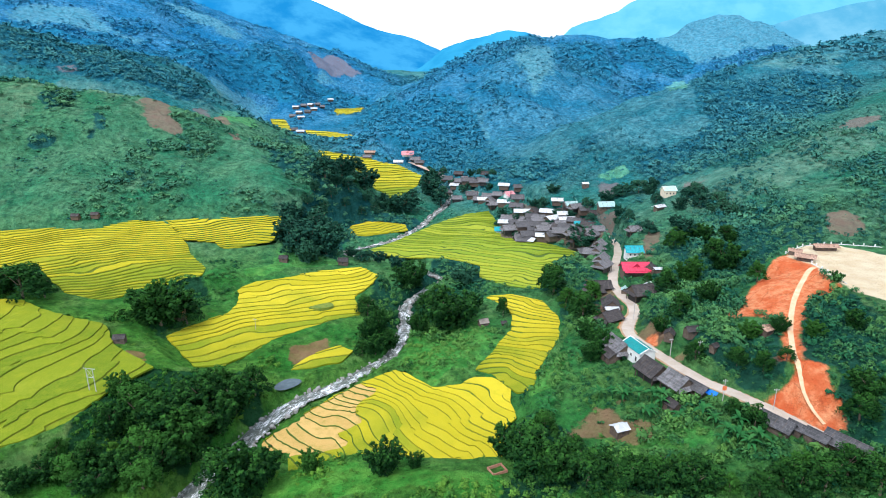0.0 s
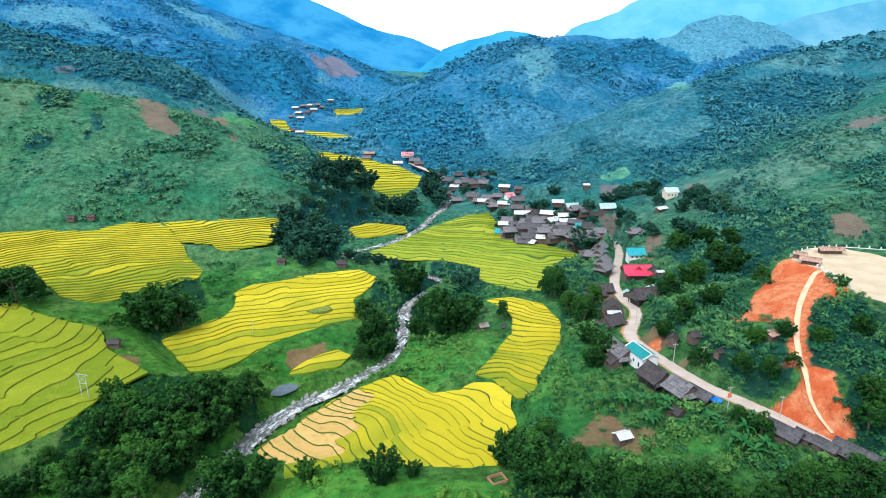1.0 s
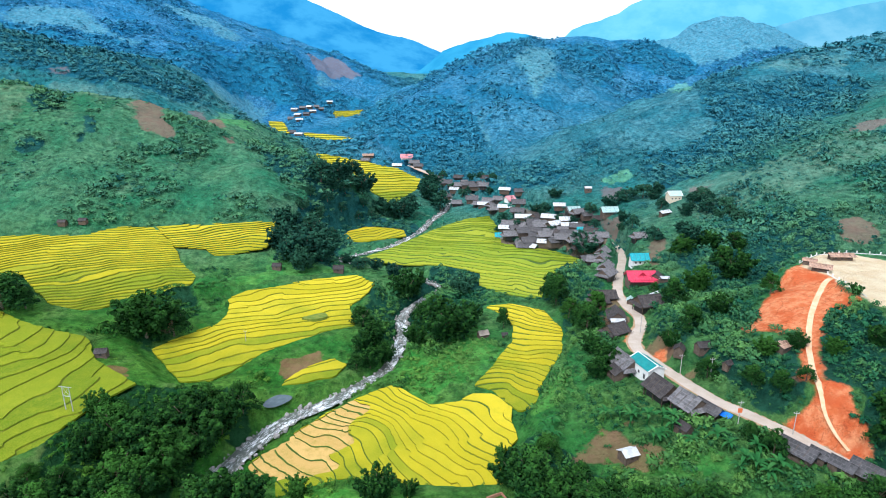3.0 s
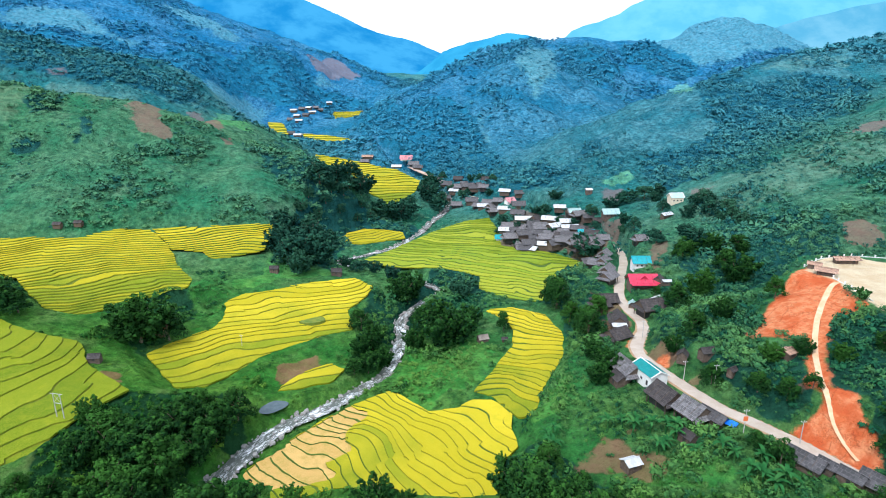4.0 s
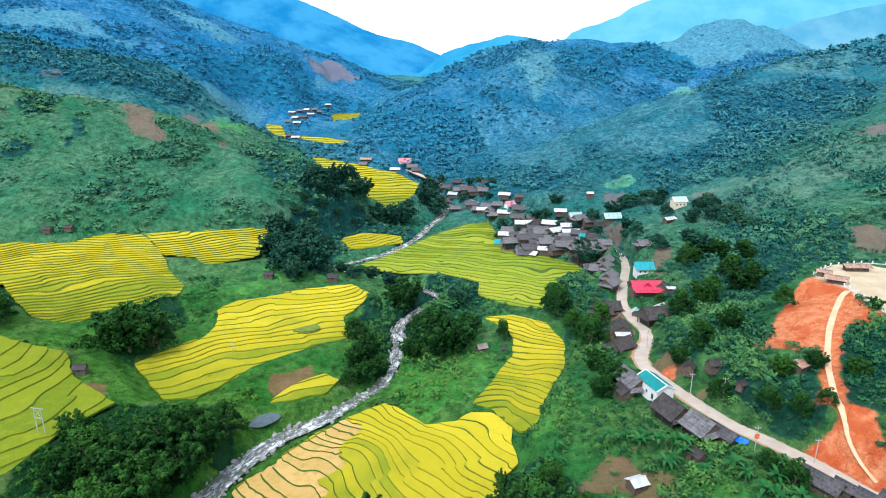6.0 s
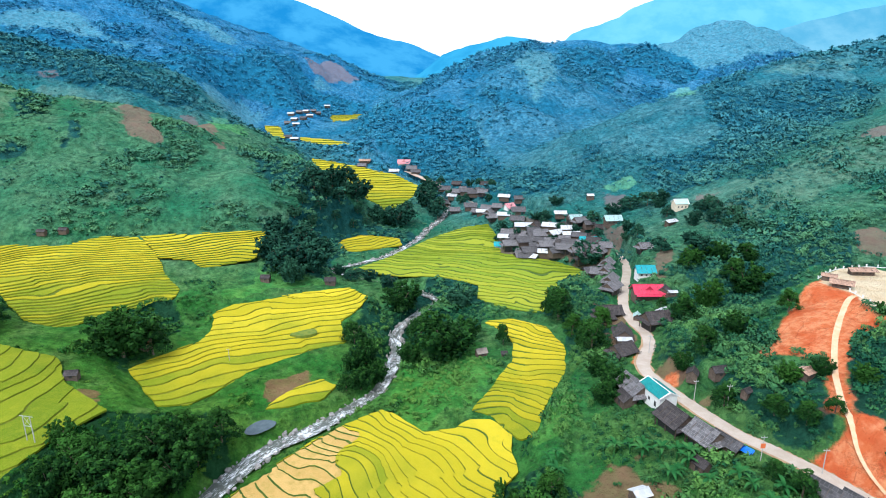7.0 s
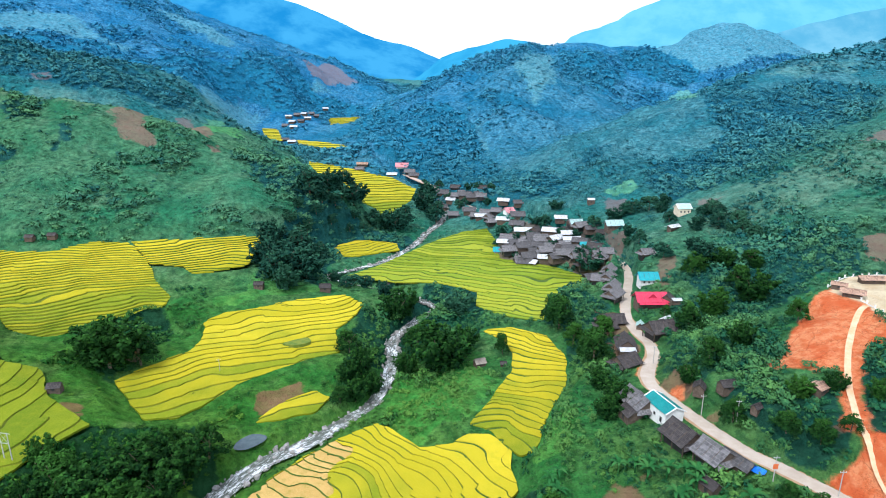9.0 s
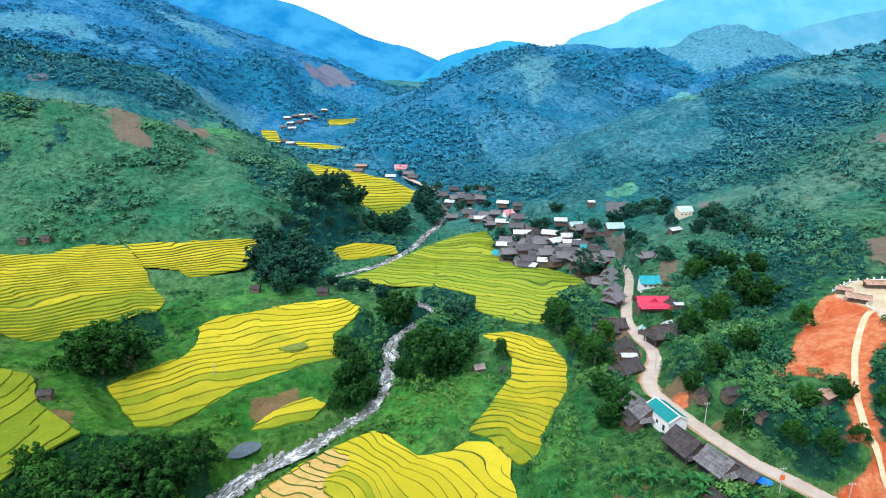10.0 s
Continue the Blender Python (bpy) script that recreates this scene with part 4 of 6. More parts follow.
def terraces(field, late):
    """Rice terraces on the lie of one field: each step is a piece, with a grassy bund above it."""
    ring, step = field["ring"], field["step"]
    xs, ys = zip(*ring)
    far = field["base"][1] > 550
    cell = 5.0 if far else 2.0
    x = np.arange(min(xs) - cell, max(xs) + 2 * cell, cell)
    y = np.arange(min(ys) - cell, max(ys) + 2 * cell, cell)
    gxx, gyy = np.meshgrid(x, y)
    gap = inside(gxx, gyy, ring) + 0.8 * rough(gxx, gyy, 7, 71)
    steep = math.hypot(*field["slope"])
    lie = plane(field, gxx, gyy) + steep * (9 * rough(gxx, gyy, 34, 72) + 3.0 * rough(gxx, gyy, 13, 73) + 0.5 * rough(gxx, gyy, 5, 74))
    q = lie / step
    # parcels along the slope: their steps do not quite meet
    (ax, ay) = field["slope"]
    long = math.hypot(ax, ay)
    run = (-gxx * ay + gyy * ax) / long + 5 * rough(gxx, gyy, 20, 76)
    row = np.floor(q / 4 + 0.4 * rough(gxx, gyy, 30, 77))
    size = 26.0 if not far else 60.0
    parcel = np.floor(run / size + 0.37 * row)
    q = q + 0.45 * lattice(parcel, row, 78)
    thick, tilt = field.get("bund", 0.075), field.get("tilt", 0.0)
    keep = field.get("keep", 0.4)  # least share of the full width of a bund
    mixed = field["name"] == "lower_middle"
    crop = inside(gxx, gyy, HARVESTED) + 1.5 * rough(gxx, gyy, 5, 79) if mixed else np.ones_like(gxx)
    fade = step01(-0.55, 0.35, rough(gxx, gyy, 16, 75))
    made, strips = {}, []
    for j in range(len(y) - 1):
        for i in range(len(x) - 1):
            if min(gap[j, i], gap[j + 1, i], gap[j, i + 1], gap[j + 1, i + 1]) > 0:
                continue
            for tri in (((j, i), (j, i + 1), (j + 1, i + 1)), ((j, i), (j + 1, i + 1), (j + 1, i))):
                poly = cut([(gxx[c], gyy[c], q[c], gap[c], crop[c]) for c in tri], 3, 0.0, True)
                if len(poly) < 3:
                    continue
                bund = thick * (keep + (1 - keep) * float(fade[j, i]))
                lo, hi = min(p[2] for p in poly), max(p[2] for p in poly)
                for k in range(math.floor(lo), math.floor(hi) + 1):
                    top = (k + 0.5) * step + 0.45
                    rice = cut(cut(poly, 2, k, False), 2, k + 1 - bund, True)
                    for low in (False, True):
                        piece = cut(rice, 4, 0.0, low) if mixed else [] if low else rice
                        if len(piece) >= 3:
                            made.setdefault((k, low), []).append((piece, top, k + 1 - bund))
                    bank = cut(cut(poly, 2, k + 1 - bund, False), 2, k + 1, True)
                    if len(bank) >= 3:
                        low, rise = top - 0.28 + tilt * (0.5 - bund) * step, step * (1 - tilt * (1 - bund)) - 0.05
                        strips.append([(p[0], p[1], low + (p[2] - k - 1 + bund) / bund * rise) for p in bank])
    first, last = min(k for k, _ in made), max(k for k, _ in made)
    thing = tagged(new("rice_field"), "terraced field of ripe yellow rice with grassy bunds" if late < 0.5 else "terraced field of yellow-green rice with grassy bunds", "rice field", "rice fields")
    # bund strips
    verts, polys = [], []
    for s in strips:
        polys.append(range(len(verts), len(verts) + len(s)))
        verts += s
    me = bpy.data.meshes.new("bund")
    me.from_pydata(verts, [], polys)
    pale = field["name"] in ("lower_left", "middle_left", "upper_left", "far_field")
    me.materials.append(BUND_PALE if pale else BUND)
    part("bund", me, BUND, thing, "yellowed grassy bund between the terraces" if pale else "dark green grassy bund between the terraces")
    for (k, cropped), polys_in in sorted(made.items()):
        if polys_in:
            verts, polys, known = [], [], {}

            def corner(p, z):
                key = (round(p[0], 2), round(p[1], 2), round(z, 2))
                if key not in known:
                    known[key] = len(verts)
                    verts.append((p[0], p[1], z))
                return known[key]

            for poly, top, edge in polys_in:
                z = top - (0.4 if cropped else 0.0)

                def lie_of(p, down=0.0):
                    return corner(p, z + tilt * (p[2] - k - 0.5) * step - down)

                loop = [lie_of(p) for p in poly]
                if len(set(loop)) < 3:
                    continue
                polys.append(loop)
                for a, b in zip(poly, poly[1:] + poly[:1]):
                    rim = (abs(a[3]) < 1e-6 and abs(b[3]) < 1e-6) or any(abs(a[2] - v) < 1e-6 and abs(b[2] - v) < 1e-6 for v in (k, edge))
                    if rim:
                        polys.append([lie_of(b), lie_of(a), lie_of(a, 0.8), lie_of(b, 0.8)])
            me = bpy.data.meshes.new("paddy")
            me.from_pydata(verts, [], polys)
            me.materials.append(STUBBLE if cropped else RICE)
            a = me.attributes.new("late", "FLOAT", "POINT")
            a.data.foreach_set("value", np.full(len(me.vertices), late + 0.9 * (0.5 - (k - first) / max(1, last - first)), np.float32))
            part("paddy", me, RICE, thing, "harvested straw-coloured terrace" if cropped else "")


LATE = dict(lower_left=0.95, upper_left=0.32, upper_strip=0.05, middle_left=0.35, small_left=0.3, lower_middle=0.4, right_strip=0.3, village_field=1.8, bank_strip=0.2, far_field=0.35)
for field in FIELDS:
    terraces(field, LATE.get(field["name"], 0.2))

# a small unsown plot among the terraces
field = [f for f in FIELDS if f["name"] == "middle_left"][0]
bm = bmesh.new()
z = max(float(plane(field, x, y)) for x, y in ((-75, 297), (-63, 303))) + 0.9
rim = smooth_line([(-75, 296, z), (-68, 295, z), (-62, 299, z), (-65, 304, z), (-73, 302, z), (-75, 296, z)], 1.0)
top = [bm.verts.new((p[0], p[1], z)) for p in rim[:-1]]
low = [bm.verts.new((p[0], p[1], z - 1.6)) for p in rim[:-1]]
bm.faces.new(top)
for k in range(len(top)):
    bm.faces.new([low[k], low[(k + 1) % len(top)], top[(k + 1) % len(top)], top[k]])
tagged(part("seed_plot", bm, SEEDLINGS), "small dark green plot of weeds amid ripe rice", "plot")


# ---------------------------------------------------------------- houses
def slab(bm, a, b, c, d, thick, cols=4, rows=3, sag=0.0, rng=None):
    """A roofing slope between the corners a-b (ridge) and d-c (eave), with thickness and a little sag."""
    a, b, c, d = (Vector(p) for p in (a, b, c, d))
    up = (b - a).cross(d - a).normalized()
    if up.z < 0:
        up = -up
    grid = {}
    for j in range(rows + 1):
        for i in range(cols + 1):
            u, v = i / cols, j / rows
            p = (a * (1 - u) + b * u) * (1 - v) + (d * (1 - u) + c * u) * v
            dip = -sag * math.sin(math.pi * v) + (rng.uniform(-0.05, 0.05) if rng is not None else 0)
            for s, t in ((0, 0.0), (1, -thick)):
                grid[i, j, s] = bm.verts.new(p + up * (t + dip))
    for j in range(rows):
        for i in range(cols):
            for s in (0, 1):
                f = [grid[i, j, s], grid[i + 1, j, s], grid[i + 1, j + 1, s], grid[i, j + 1, s]]
                bm.faces.new(f if s else f[::-1])
    for i in range(cols):
        for j in (0, rows):
            bm.faces.new([grid[i, j, 0], grid[i + 1, j, 0], grid[i + 1, j, 1], grid[i, j, 1]])
    for j in range(rows):
        for i in (0, cols):
            bm.faces.new([grid[i, j, 0], grid[i, j + 1, 0], grid[i, j + 1, 1], grid[i, j, 1]])
    bmesh.ops.recalc_face_normals(bm, faces=bm.faces)


HOUSES = []


def house(x, y, turn, length, width, wall, roof):
    """A gabled house of the valley: body with gables, two roof slopes, ridge, openings, posts or plinth."""
    rng = random.Random(int(x * 7 + y * 13))
    c, s = math.cos(radians(turn)), math.sin(radians(turn))
    spots = [height_at(x + c * u - s * v, y + s * u + c * v) for u in (-length / 2, length / 2) for v in (-width / 2, width / 2)]
    z = sum(spots) / 4 + (0.35 if length < 6.5 else 0.5) * (max(spots) - sum(spots) / 4)
    drop = min(z - min(spots), 1.0 if length < 6.5 or y > 600 else 2.5) + 0.4
    small = length < 6.5
    fine = roof in ("teal", "hill")
    stilts = roof in ("shingle", "grey", "thatch") and not small
    pitch = {"white": 0.5, "straw": 0.45, "teal": 0.5}.get(roof, 0.74)
    over = 0.5 if small or fine else 1.2
    end = 0.5 if stilts else over  # overhang at the gables
    rise = width / 2 * pitch
    body_mat = PLASTER if roof in ("teal", "tealblue", "pink") else CREAM if roof == "hill" else TIMBER
    words = "whitewashed" if body_mat is PLASTER else "cream plastered" if body_mat is CREAM else "dark timber"
    kind = "hut" if small else "house"
    thing = tagged(new(kind), f"{words} {kind} with a {ROOF_WORDS[roof]} gable roof", kind, "village houses")
    thing.matrix_world = pose(x, y, z, 0, 0, turn)
    HOUSES.append((x, y, width / 2 + 1.2))
    hl, hw = length / 2, width / 2
    floor_z = (1.3 if wall > 2.5 else 0.5) if stilts else 0.0
    # body with gable ends
    bm = bmesh.new()
    prof = [(-hw, floor_z - (0.0 if stilts else drop)), (hw, floor_z - (0.0 if stilts else drop)), (hw, wall), (0, wall + rise), (-hw, wall)]
    ends = [[bm.verts.new((u, v, w)) for v, w in prof] for u in (-hl, hl)]
    bm.faces.new(ends[0][::-1])
    bm.faces.new(ends[1])
    for k in range(5):
        bm.faces.new([ends[0][k], ends[0][(k + 1) % 5], ends[1][(k + 1) % 5], ends[1][k]])
    bmesh.ops.recalc_face_normals(bm, faces=bm.faces)
    part("wall", bm, body_mat, thing)
    # roof slopes
    e = hw + over
    ze = wall - over * pitch + 0.34
    zr = wall + rise + 0.34
    for sign in (1, -1):
        bm = bmesh.new()
        lift = 0.0 if sign > 0 else 0.03
        slab(bm, (-hl - end, 0, zr + lift), (hl + end, 0, zr + lift), (hl + end, sign * e, ze), (-hl - end, sign * e, ze), 0.10, 5, 3, 0.0 if fine else 0.10, None if fine or small else rng)
        part("roof_slope", bm, ROOFS[roof], thing, f"{ROOF_WORDS[roof]} roof slope")
    bm = bmesh.new()
    box(bm, -hl - end, -0.16, zr - 0.02, hl + end, 0.16, zr + 0.14)
    part("ridge_cap", bm, PLASTER if fine else ROOFS[roof], thing)
    if fine:
        for u in (-hl - over, hl + over):
            for sign in (1, -1):
                bm = bmesh.new()
                slab(bm, (u - 0.18, 0, zr + 0.16), (u + 0.18, 0, zr + 0.16), (u + 0.18, sign * (e + 0.1), ze + 0.16), (u - 0.18, sign * (e + 0.1), ze + 0.16), 0.3, 1, 1)
                part("verge_trim", bm, PLASTER, thing, "white verge trim")
    if stilts and length >= 8.0:  # lower skirt roof under each gable, dark boards above it
        for sign in (1, -1):
            bm = bmesh.new()
            slab(bm, (sign * hl, -hw * 0.95, wall + 0.1), (sign * hl, hw * 0.95, wall + 0.1), (sign * (hl + 1.7), e, wall - 0.9), (sign * (hl + 1.7), -e, wall - 0.9), 0.1, 4, 2, 0.06, rng)
            part("skirt_roof", bm, ROOFS[roof], thing)
            bm = bmesh.new()
            n = 7
            for b in range(n):
                v0, v1 = -hw * 0.9 + b * hw * 1.8 / n, -hw * 0.9 + (b + 0.9) * hw * 1.8 / n
                high = wall + rise * (1 - max(abs(v0), abs(v1)) / hw) - 0.05
                if high > wall + 0.25:
                    box(bm, sign * hl - 0.04, v0, wall + 0.12, sign * hl + 0.05, v1, high)
            part("gable_board", bm, TIMBER, thing, "dark weathered gable boarding")
    if not fine and not small:  # loose battens that hold the roofing down
        for sign in (1, -1):
            for u in (-0.62, 0.05, 0.66):
                bm = bmesh.new()
                a, b = 0.12 + 0.1 * rng.random(), 0.82 + 0.12 * rng.random()
                x0 = u * hl + rng.uniform(-0.4, 0.4)
                rod(bm, (x0, sign * e * a, zr + (ze - zr) * a + 0.1), (x0 + rng.uniform(-0.2, 0.2), sign * e * b, zr + (ze - zr) * b + 0.1), 0.06, 0.06, 4)
                part("batten", bm, TIMBER, thing)
    # openings
    count = 1 if small else 3
    for sign in (1, -1):
        for k in range(count):
            u = (k - (count - 1) / 2) * length / (count + 0.4)
            door = k == 0 and sign > 0
            bm = bmesh.new()
            base = floor_z + (0.05 if door else 0.9)
            top = min(wall - 0.3, floor_z + 2.0)
            if top - base < 0.4:
                base = top - 0.6
            box(bm, u - 0.5, sign * (hw - 0.05), base, u + 0.5, sign * (hw + 0.06), top)
            opening = part("door" if door else "window", bm, DARK, thing)
            if fine and not door:
                bm = bmesh.new()
                box(bm, u - 0.62, sign * (hw + 0.0), base - 0.14, u + 0.62, sign * (hw + 0.12), base - 0.02)
                part("sill", bm, PLASTER, opening)
    if stilts:
        for u in (-hl + 0.25, 0, hl - 0.25):
            for v in (-hw + 0.25, hw - 0.25):
                bm = bmesh.new()
                box(bm, u - 0.13, v - 0.13, -drop, u + 0.13, v + 0.13, floor_z + 0.05)
                part("post", bm, TIMBER, thing)
        # near-black block put in for the shade beneath the floor
        bm = bmesh.new()
        box(bm, -hl * 0.85, -hw * 0.8, -drop, hl * 0.85, hw * 0.8, floor_z - 0.002)
        part("undercroft_shade", bm, DARK, thing)
    elif small:
        for u, v in ((-hl, -hw), (hl, -hw), (hl, hw), (-hl, hw)):
            bm = bmesh.new()
            box(bm, u - 0.1, v - 0.1, -drop, u + 0.1, v + 0.1, wall - 0.05)
            part("post", bm, TIMBER, thing)
    if roof in ("red", "pink"):  # a small gablet on the front slope
        bm = bmesh.new()
        w, deep, top = length * 0.17, hw * 0.95, zr + 0.15
        f = -e * 0.55
        zf = zr + (ze - zr) * 0.55
        for sign in (1, -1):
            slab(bm, (0, 0, top), (0, f - 0.5, top), (sign * w, f - 0.5, zf), (sign * w, 0, zf), 0.08, 1, 1)
        v = [bm.verts.new(q) for q in ((-w, f, zf - 0.1), (w, f, zf - 0.1), (0, f, top - 0.15))]
        bm.faces.new(v)
        part("gablet", bm, ROOFS[roof], thing, f"{ROOF_WORDS[roof]} gablet")
        bm = bmesh.new()
        slab(bm, (-hl, -hw, wall - 0.4), (hl, -hw, wall - 0.4), (hl + 0.4, -hw - 2.6, wall - 1.2), (-hl - 0.4, -hw - 2.6, wall - 1.2), 0.08, 4, 1)
        part("porch_roof", bm, ROOFS[roof], thing)
    return thing



# x, y, turn, length, width, wall height, roof
house(73.3, 216.9, 103, 12, 8, 2.9, "grey")
house(79.3, 209.7, 106, 11.5, 7, 4.2, "teal")
house(79.9, 194.9, 109, 10, 8.5, 2.7, "shingle")
house(85.0, 184.4, 112, 9, 8, 2.5, "grey")
house(90.2, 180.8, 116, 7.5, 3.4, 1.9, "slate")
house(69.2, 213.0, 103, 6.2, 5, 2.2, "shingle")
house(79.5, 174.4, 116, 4.5, 3.5, 2, "shingle")
house(105.1, 156.2, 120, 8.5, 4.6, 2.2, "slate")
house(109.4, 153.5, 119, 4.5, 3.6, 2, "slate")
house(112.7, 148.3, 119, 6, 4, 2.2, "slate")
house(118.6, 143.9, 120, 10, 5.5, 2.4, "slate")
house(59.8, 167.9, 20, 4.6, 4, 2.2, "white")
house(99.4, 209.2, 10, 4.6, 3.4, 2.2, "shingle")
house(121.1, 196.8, 30, 4.6, 4, 2.2, "straw")
house(93.9, 216.3, 60, 4, 3.4, 2.2, "shingle")
house(102.9, 196.7, 30, 2.6, 2, 1.4, "shingle")
house(87.0, 297.8, 5, 12, 7, 2.6, "shingle")
house(83.6, 294.1, 0, 9, 6, 2.4, "shingle")
house(85.3, 269.6, 80, 11, 7, 2.6, "shingle")
house(79.0, 249.5, 30, 10, 7, 2.6, "shingle")
house(103.4, 278.1, 15, 12, 9, 2.9, "shingle")
house(111.4, 291.0, 40, 5, 4, 2.2, "white")
house(83.8, 262.4, 0, 6, 3, 2.2, "white")
house(98.7, 290.2, 70, 4, 3, 2.2, "tealpale")
house(111.0, 312.8, 0, 14, 8, 3.4, "red")
house(119.2, 311.5, 60, 6, 6, 2.4, "shingle")
house(122.6, 309.1, 0, 5, 2.4, 2, "white")
house(118.1, 338.2, 0, 9, 7, 3.4, "tealblue")
house(130.2, 374.9, 10, 8, 6, 2.4, "grey")
house(99.8, 350.7, 60, 11, 6, 2.4, "grey")
house(98.9, 338.8, 60, 12, 6, 2.4, "grey")
house(97.1, 329.0, 50, 12, 7, 2.4, "grey")
house(103.2, 361.0, 60, 10, 6, 2.4, "grey")
house(108.4, 391.9, 55, 10, 6, 2.4, "grey")
house(54.2, 456.1, -11, 12, 7, 1.7, "grey")
house(50.5, 451.9, -9, 9, 6, 1.7, "white")
house(66.4, 461.8, -5, 13, 7, 1.7, "white")
house(85.0, 453.0, -20, 10, 7, 1.7, "white")
house(97.8, 478.7, -5, 8, 6, 1.7, "white")
house(107.0, 465.8, 15, 9, 6, 1.7, "tealpale")
house(109.3, 457.9, 20, 11, 7, 1.7, "grey")
house(87.0, 438.5, 34, 13, 7.5, 1.7, "white")
house(96.3, 431.7, 2, 11, 7.5, 1.7, "white")
house(75.7, 439.9, -1, 11, 7, 1.7, "grey")
house(63.0, 434.8, 17, 12, 7, 1.7, "slate")
house(52.7, 433.5, 12, 12, 7, 1.7, "grey")
house(66.1, 424.2, 10, 12, 7, 1.7, "slate")
house(77.9, 425.3, 7, 12, 7, 1.7, "grey")
house(88.5, 413.0, -4, 13, 7, 1.7, "grey")
house(96.2, 404.0, 11, 11, 7, 1.7, "grey")
house(76.2, 419.4, -12, 9, 6, 1.7, "white")
house(83.6, 412.8, 25, 13, 6, 1.7, "slate")
house(104.0, 412.2, -3, 10, 6, 1.7, "tealblue")
house(106.7, 397.5, 18, 9, 6, 1.7, "grey")
house(65.4, 492.5, 1, 10, 7, 1.7, "slate")
house(58.9, 540.3, -19, 9, 6, 1.7, "white")
house(50.1, 515.8, -9, 8, 6, 1.7, "grey")
house(59.4, 505.8, 29, 7, 6, 1.7, "pink")
house(42.1, 534.1, -20, 9, 6, 1.7, "grey")
house(127.9, 438.2, 5, 11, 7, 3.4, "tealpale")
house(123.4, 488.1, 0, 5, 4, 3, "white")
house(70.9, 428.4, -2, 9, 6, 1.7, "slate")
house(57.8, 440.4, 3, 9, 6, 1.7, "slate")
house(46.0, 443.6, -4, 7, 5, 1.7, "tealblue")
house(92.5, 417.4, -17, 9, 6, 1.7, "slate")
house(71.4, 447.4, -3, 8, 6, 1.7, "slate")
house(-92.9, 727.3, 0, 12, 7, 1.7, "straw")
house(-95.7, 720.6, 0, 10, 6, 1.7, "grey")
house(-43.3, 702.8, 0, 13, 8, 1.7, "pink")
house(-33.6, 688.8, 0, 12, 7, 1.7, "grey")
house(-28.5, 680.8, 0, 10, 6, 1.7, "slate")
house(-54.5, 694.3, 0, 10, 7, 1.7, "white")
house(3.7, 623.2, 0, 12, 7, 1.7, "slate")
house(11.6, 608.0, 0, 11, 7, 1.7, "slate")
house(18.7, 599.6, 0, 12, 7, 1.7, "grey")
house(26.1, 591.1, 0, 12, 7, 1.7, "slate")
house(32.6, 579.4, 0, 10, 7, 1.7, "slate")
house(34.6, 535.2, 0, 11, 6, 1.7, "grey")
house(37.8, 525.7, 0, 9, 6, 1.7, "white")
house(28.3, 548.7, 0, 10, 7, 1.7, "slate")
house(-4.5, 642.7, 0, 10, 7, 1.7, "slate")
house(-286.3, 1136.8, -7, 11, 7, 3, "white")
house(-272.7, 1145.3, -9, 11, 7, 2.4, "grey")
house(-262.8, 1161.0, -25, 11, 7, 3, "white")
house(-256.0, 1192.2, 9, 11, 7, 2.4, "grey")
house(-275.5, 1117.5, -15, 11, 7, 3, "white")
house(-259.7, 1120.3, -10, 11, 7, 2.4, "slate")
house(-285.3, 1103.4, 1, 11, 7, 2.4, "grey")
house(-260.1, 1065.3, 6, 11, 7, 3, "white")
house(-252.2, 1141.6, 17, 11, 7, 3, "white")
house(-249.4, 1203.7, 15, 11, 7, 2.4, "grey")
house(-251.6, 1310.7, 20, 11, 7, 3, "white")
house(-246.9, 956.2, 15, 11, 7, 2.4, "slate")
house(-229.4, 929.5, -1, 11, 7, 3, "white")
house(170.4, 424.3, 5, 9, 7, 3.6, "hill")
house(155.5, 400.6, 30, 8, 3, 2, "white")
house(-147.4, 237.4, 10, 4.4, 3.2, 2.2, "shingle")
house(-137.3, 274.1, 0, 4.2, 3.4, 2, "redsmall")
house(21.5, 280.6, 20, 4.6, 3.8, 1.8, "thatch")
house(32.3, 277.9, 0, 2.4, 2, 1.4, "shingle")
house(-33.3, 389.0, 10, 5, 4, 2.2, "shingle")
house(-66.8, 363.0, 0, 6, 4.5, 2.4, "shingle")
house(-104.1, 354.6, 0, 5, 3.6, 2.2, "shingle")
house(-246.9, 372.3, 0, 4.5, 3, 1.5, "shingle")
house(-236.2, 376.8, 0, 4.5, 3, 1.5, "shingle")
house(168.1, 259.9, -35, 5, 3.2, 2, "straw")
house(167.2, 250.6, -35, 6.5, 3.6, 2.2, "straw")
house(187.5, 267.9, -3, 9.5, 3.2, 2.2, "straw")
house(115.1, 449.7, 13, 10, 5, 1.7, "slate")
house(61.0, 425.9, -29, 10, 5, 1.7, "grey")
house(90.6, 427.3, 2, 8, 5, 1.7, "grey")
house(102.5, 403.9, 27, 8, 6.5, 1.7, "slate")
house(99.9, 408.7, -35, 9, 5, 1.7, "grey")
house(104.5, 466.4, 16, 7, 6.5, 1.7, "grey")
house(77.2, 432.2, -8, 10, 6, 1.7, "slate")
house(109.2, 429.3, 40, 10, 5, 1.7, "shingle")
house(101.3, 426.5, -24, 9, 5, 1.7, "slate")
house(64.4, 439.3, -15, 9, 5, 1.7, "grey")
house(119.3, 441.3, 11, 7, 5, 1.7, "shingle")
house(58.4, 421.7, 11, 7, 6, 1.7, "grey")
house(62.1, 420.2, -8, 8, 6.5, 1.7, "slate")
house(62.4, 445.2, -28, 7, 6, 1.7, "grey")
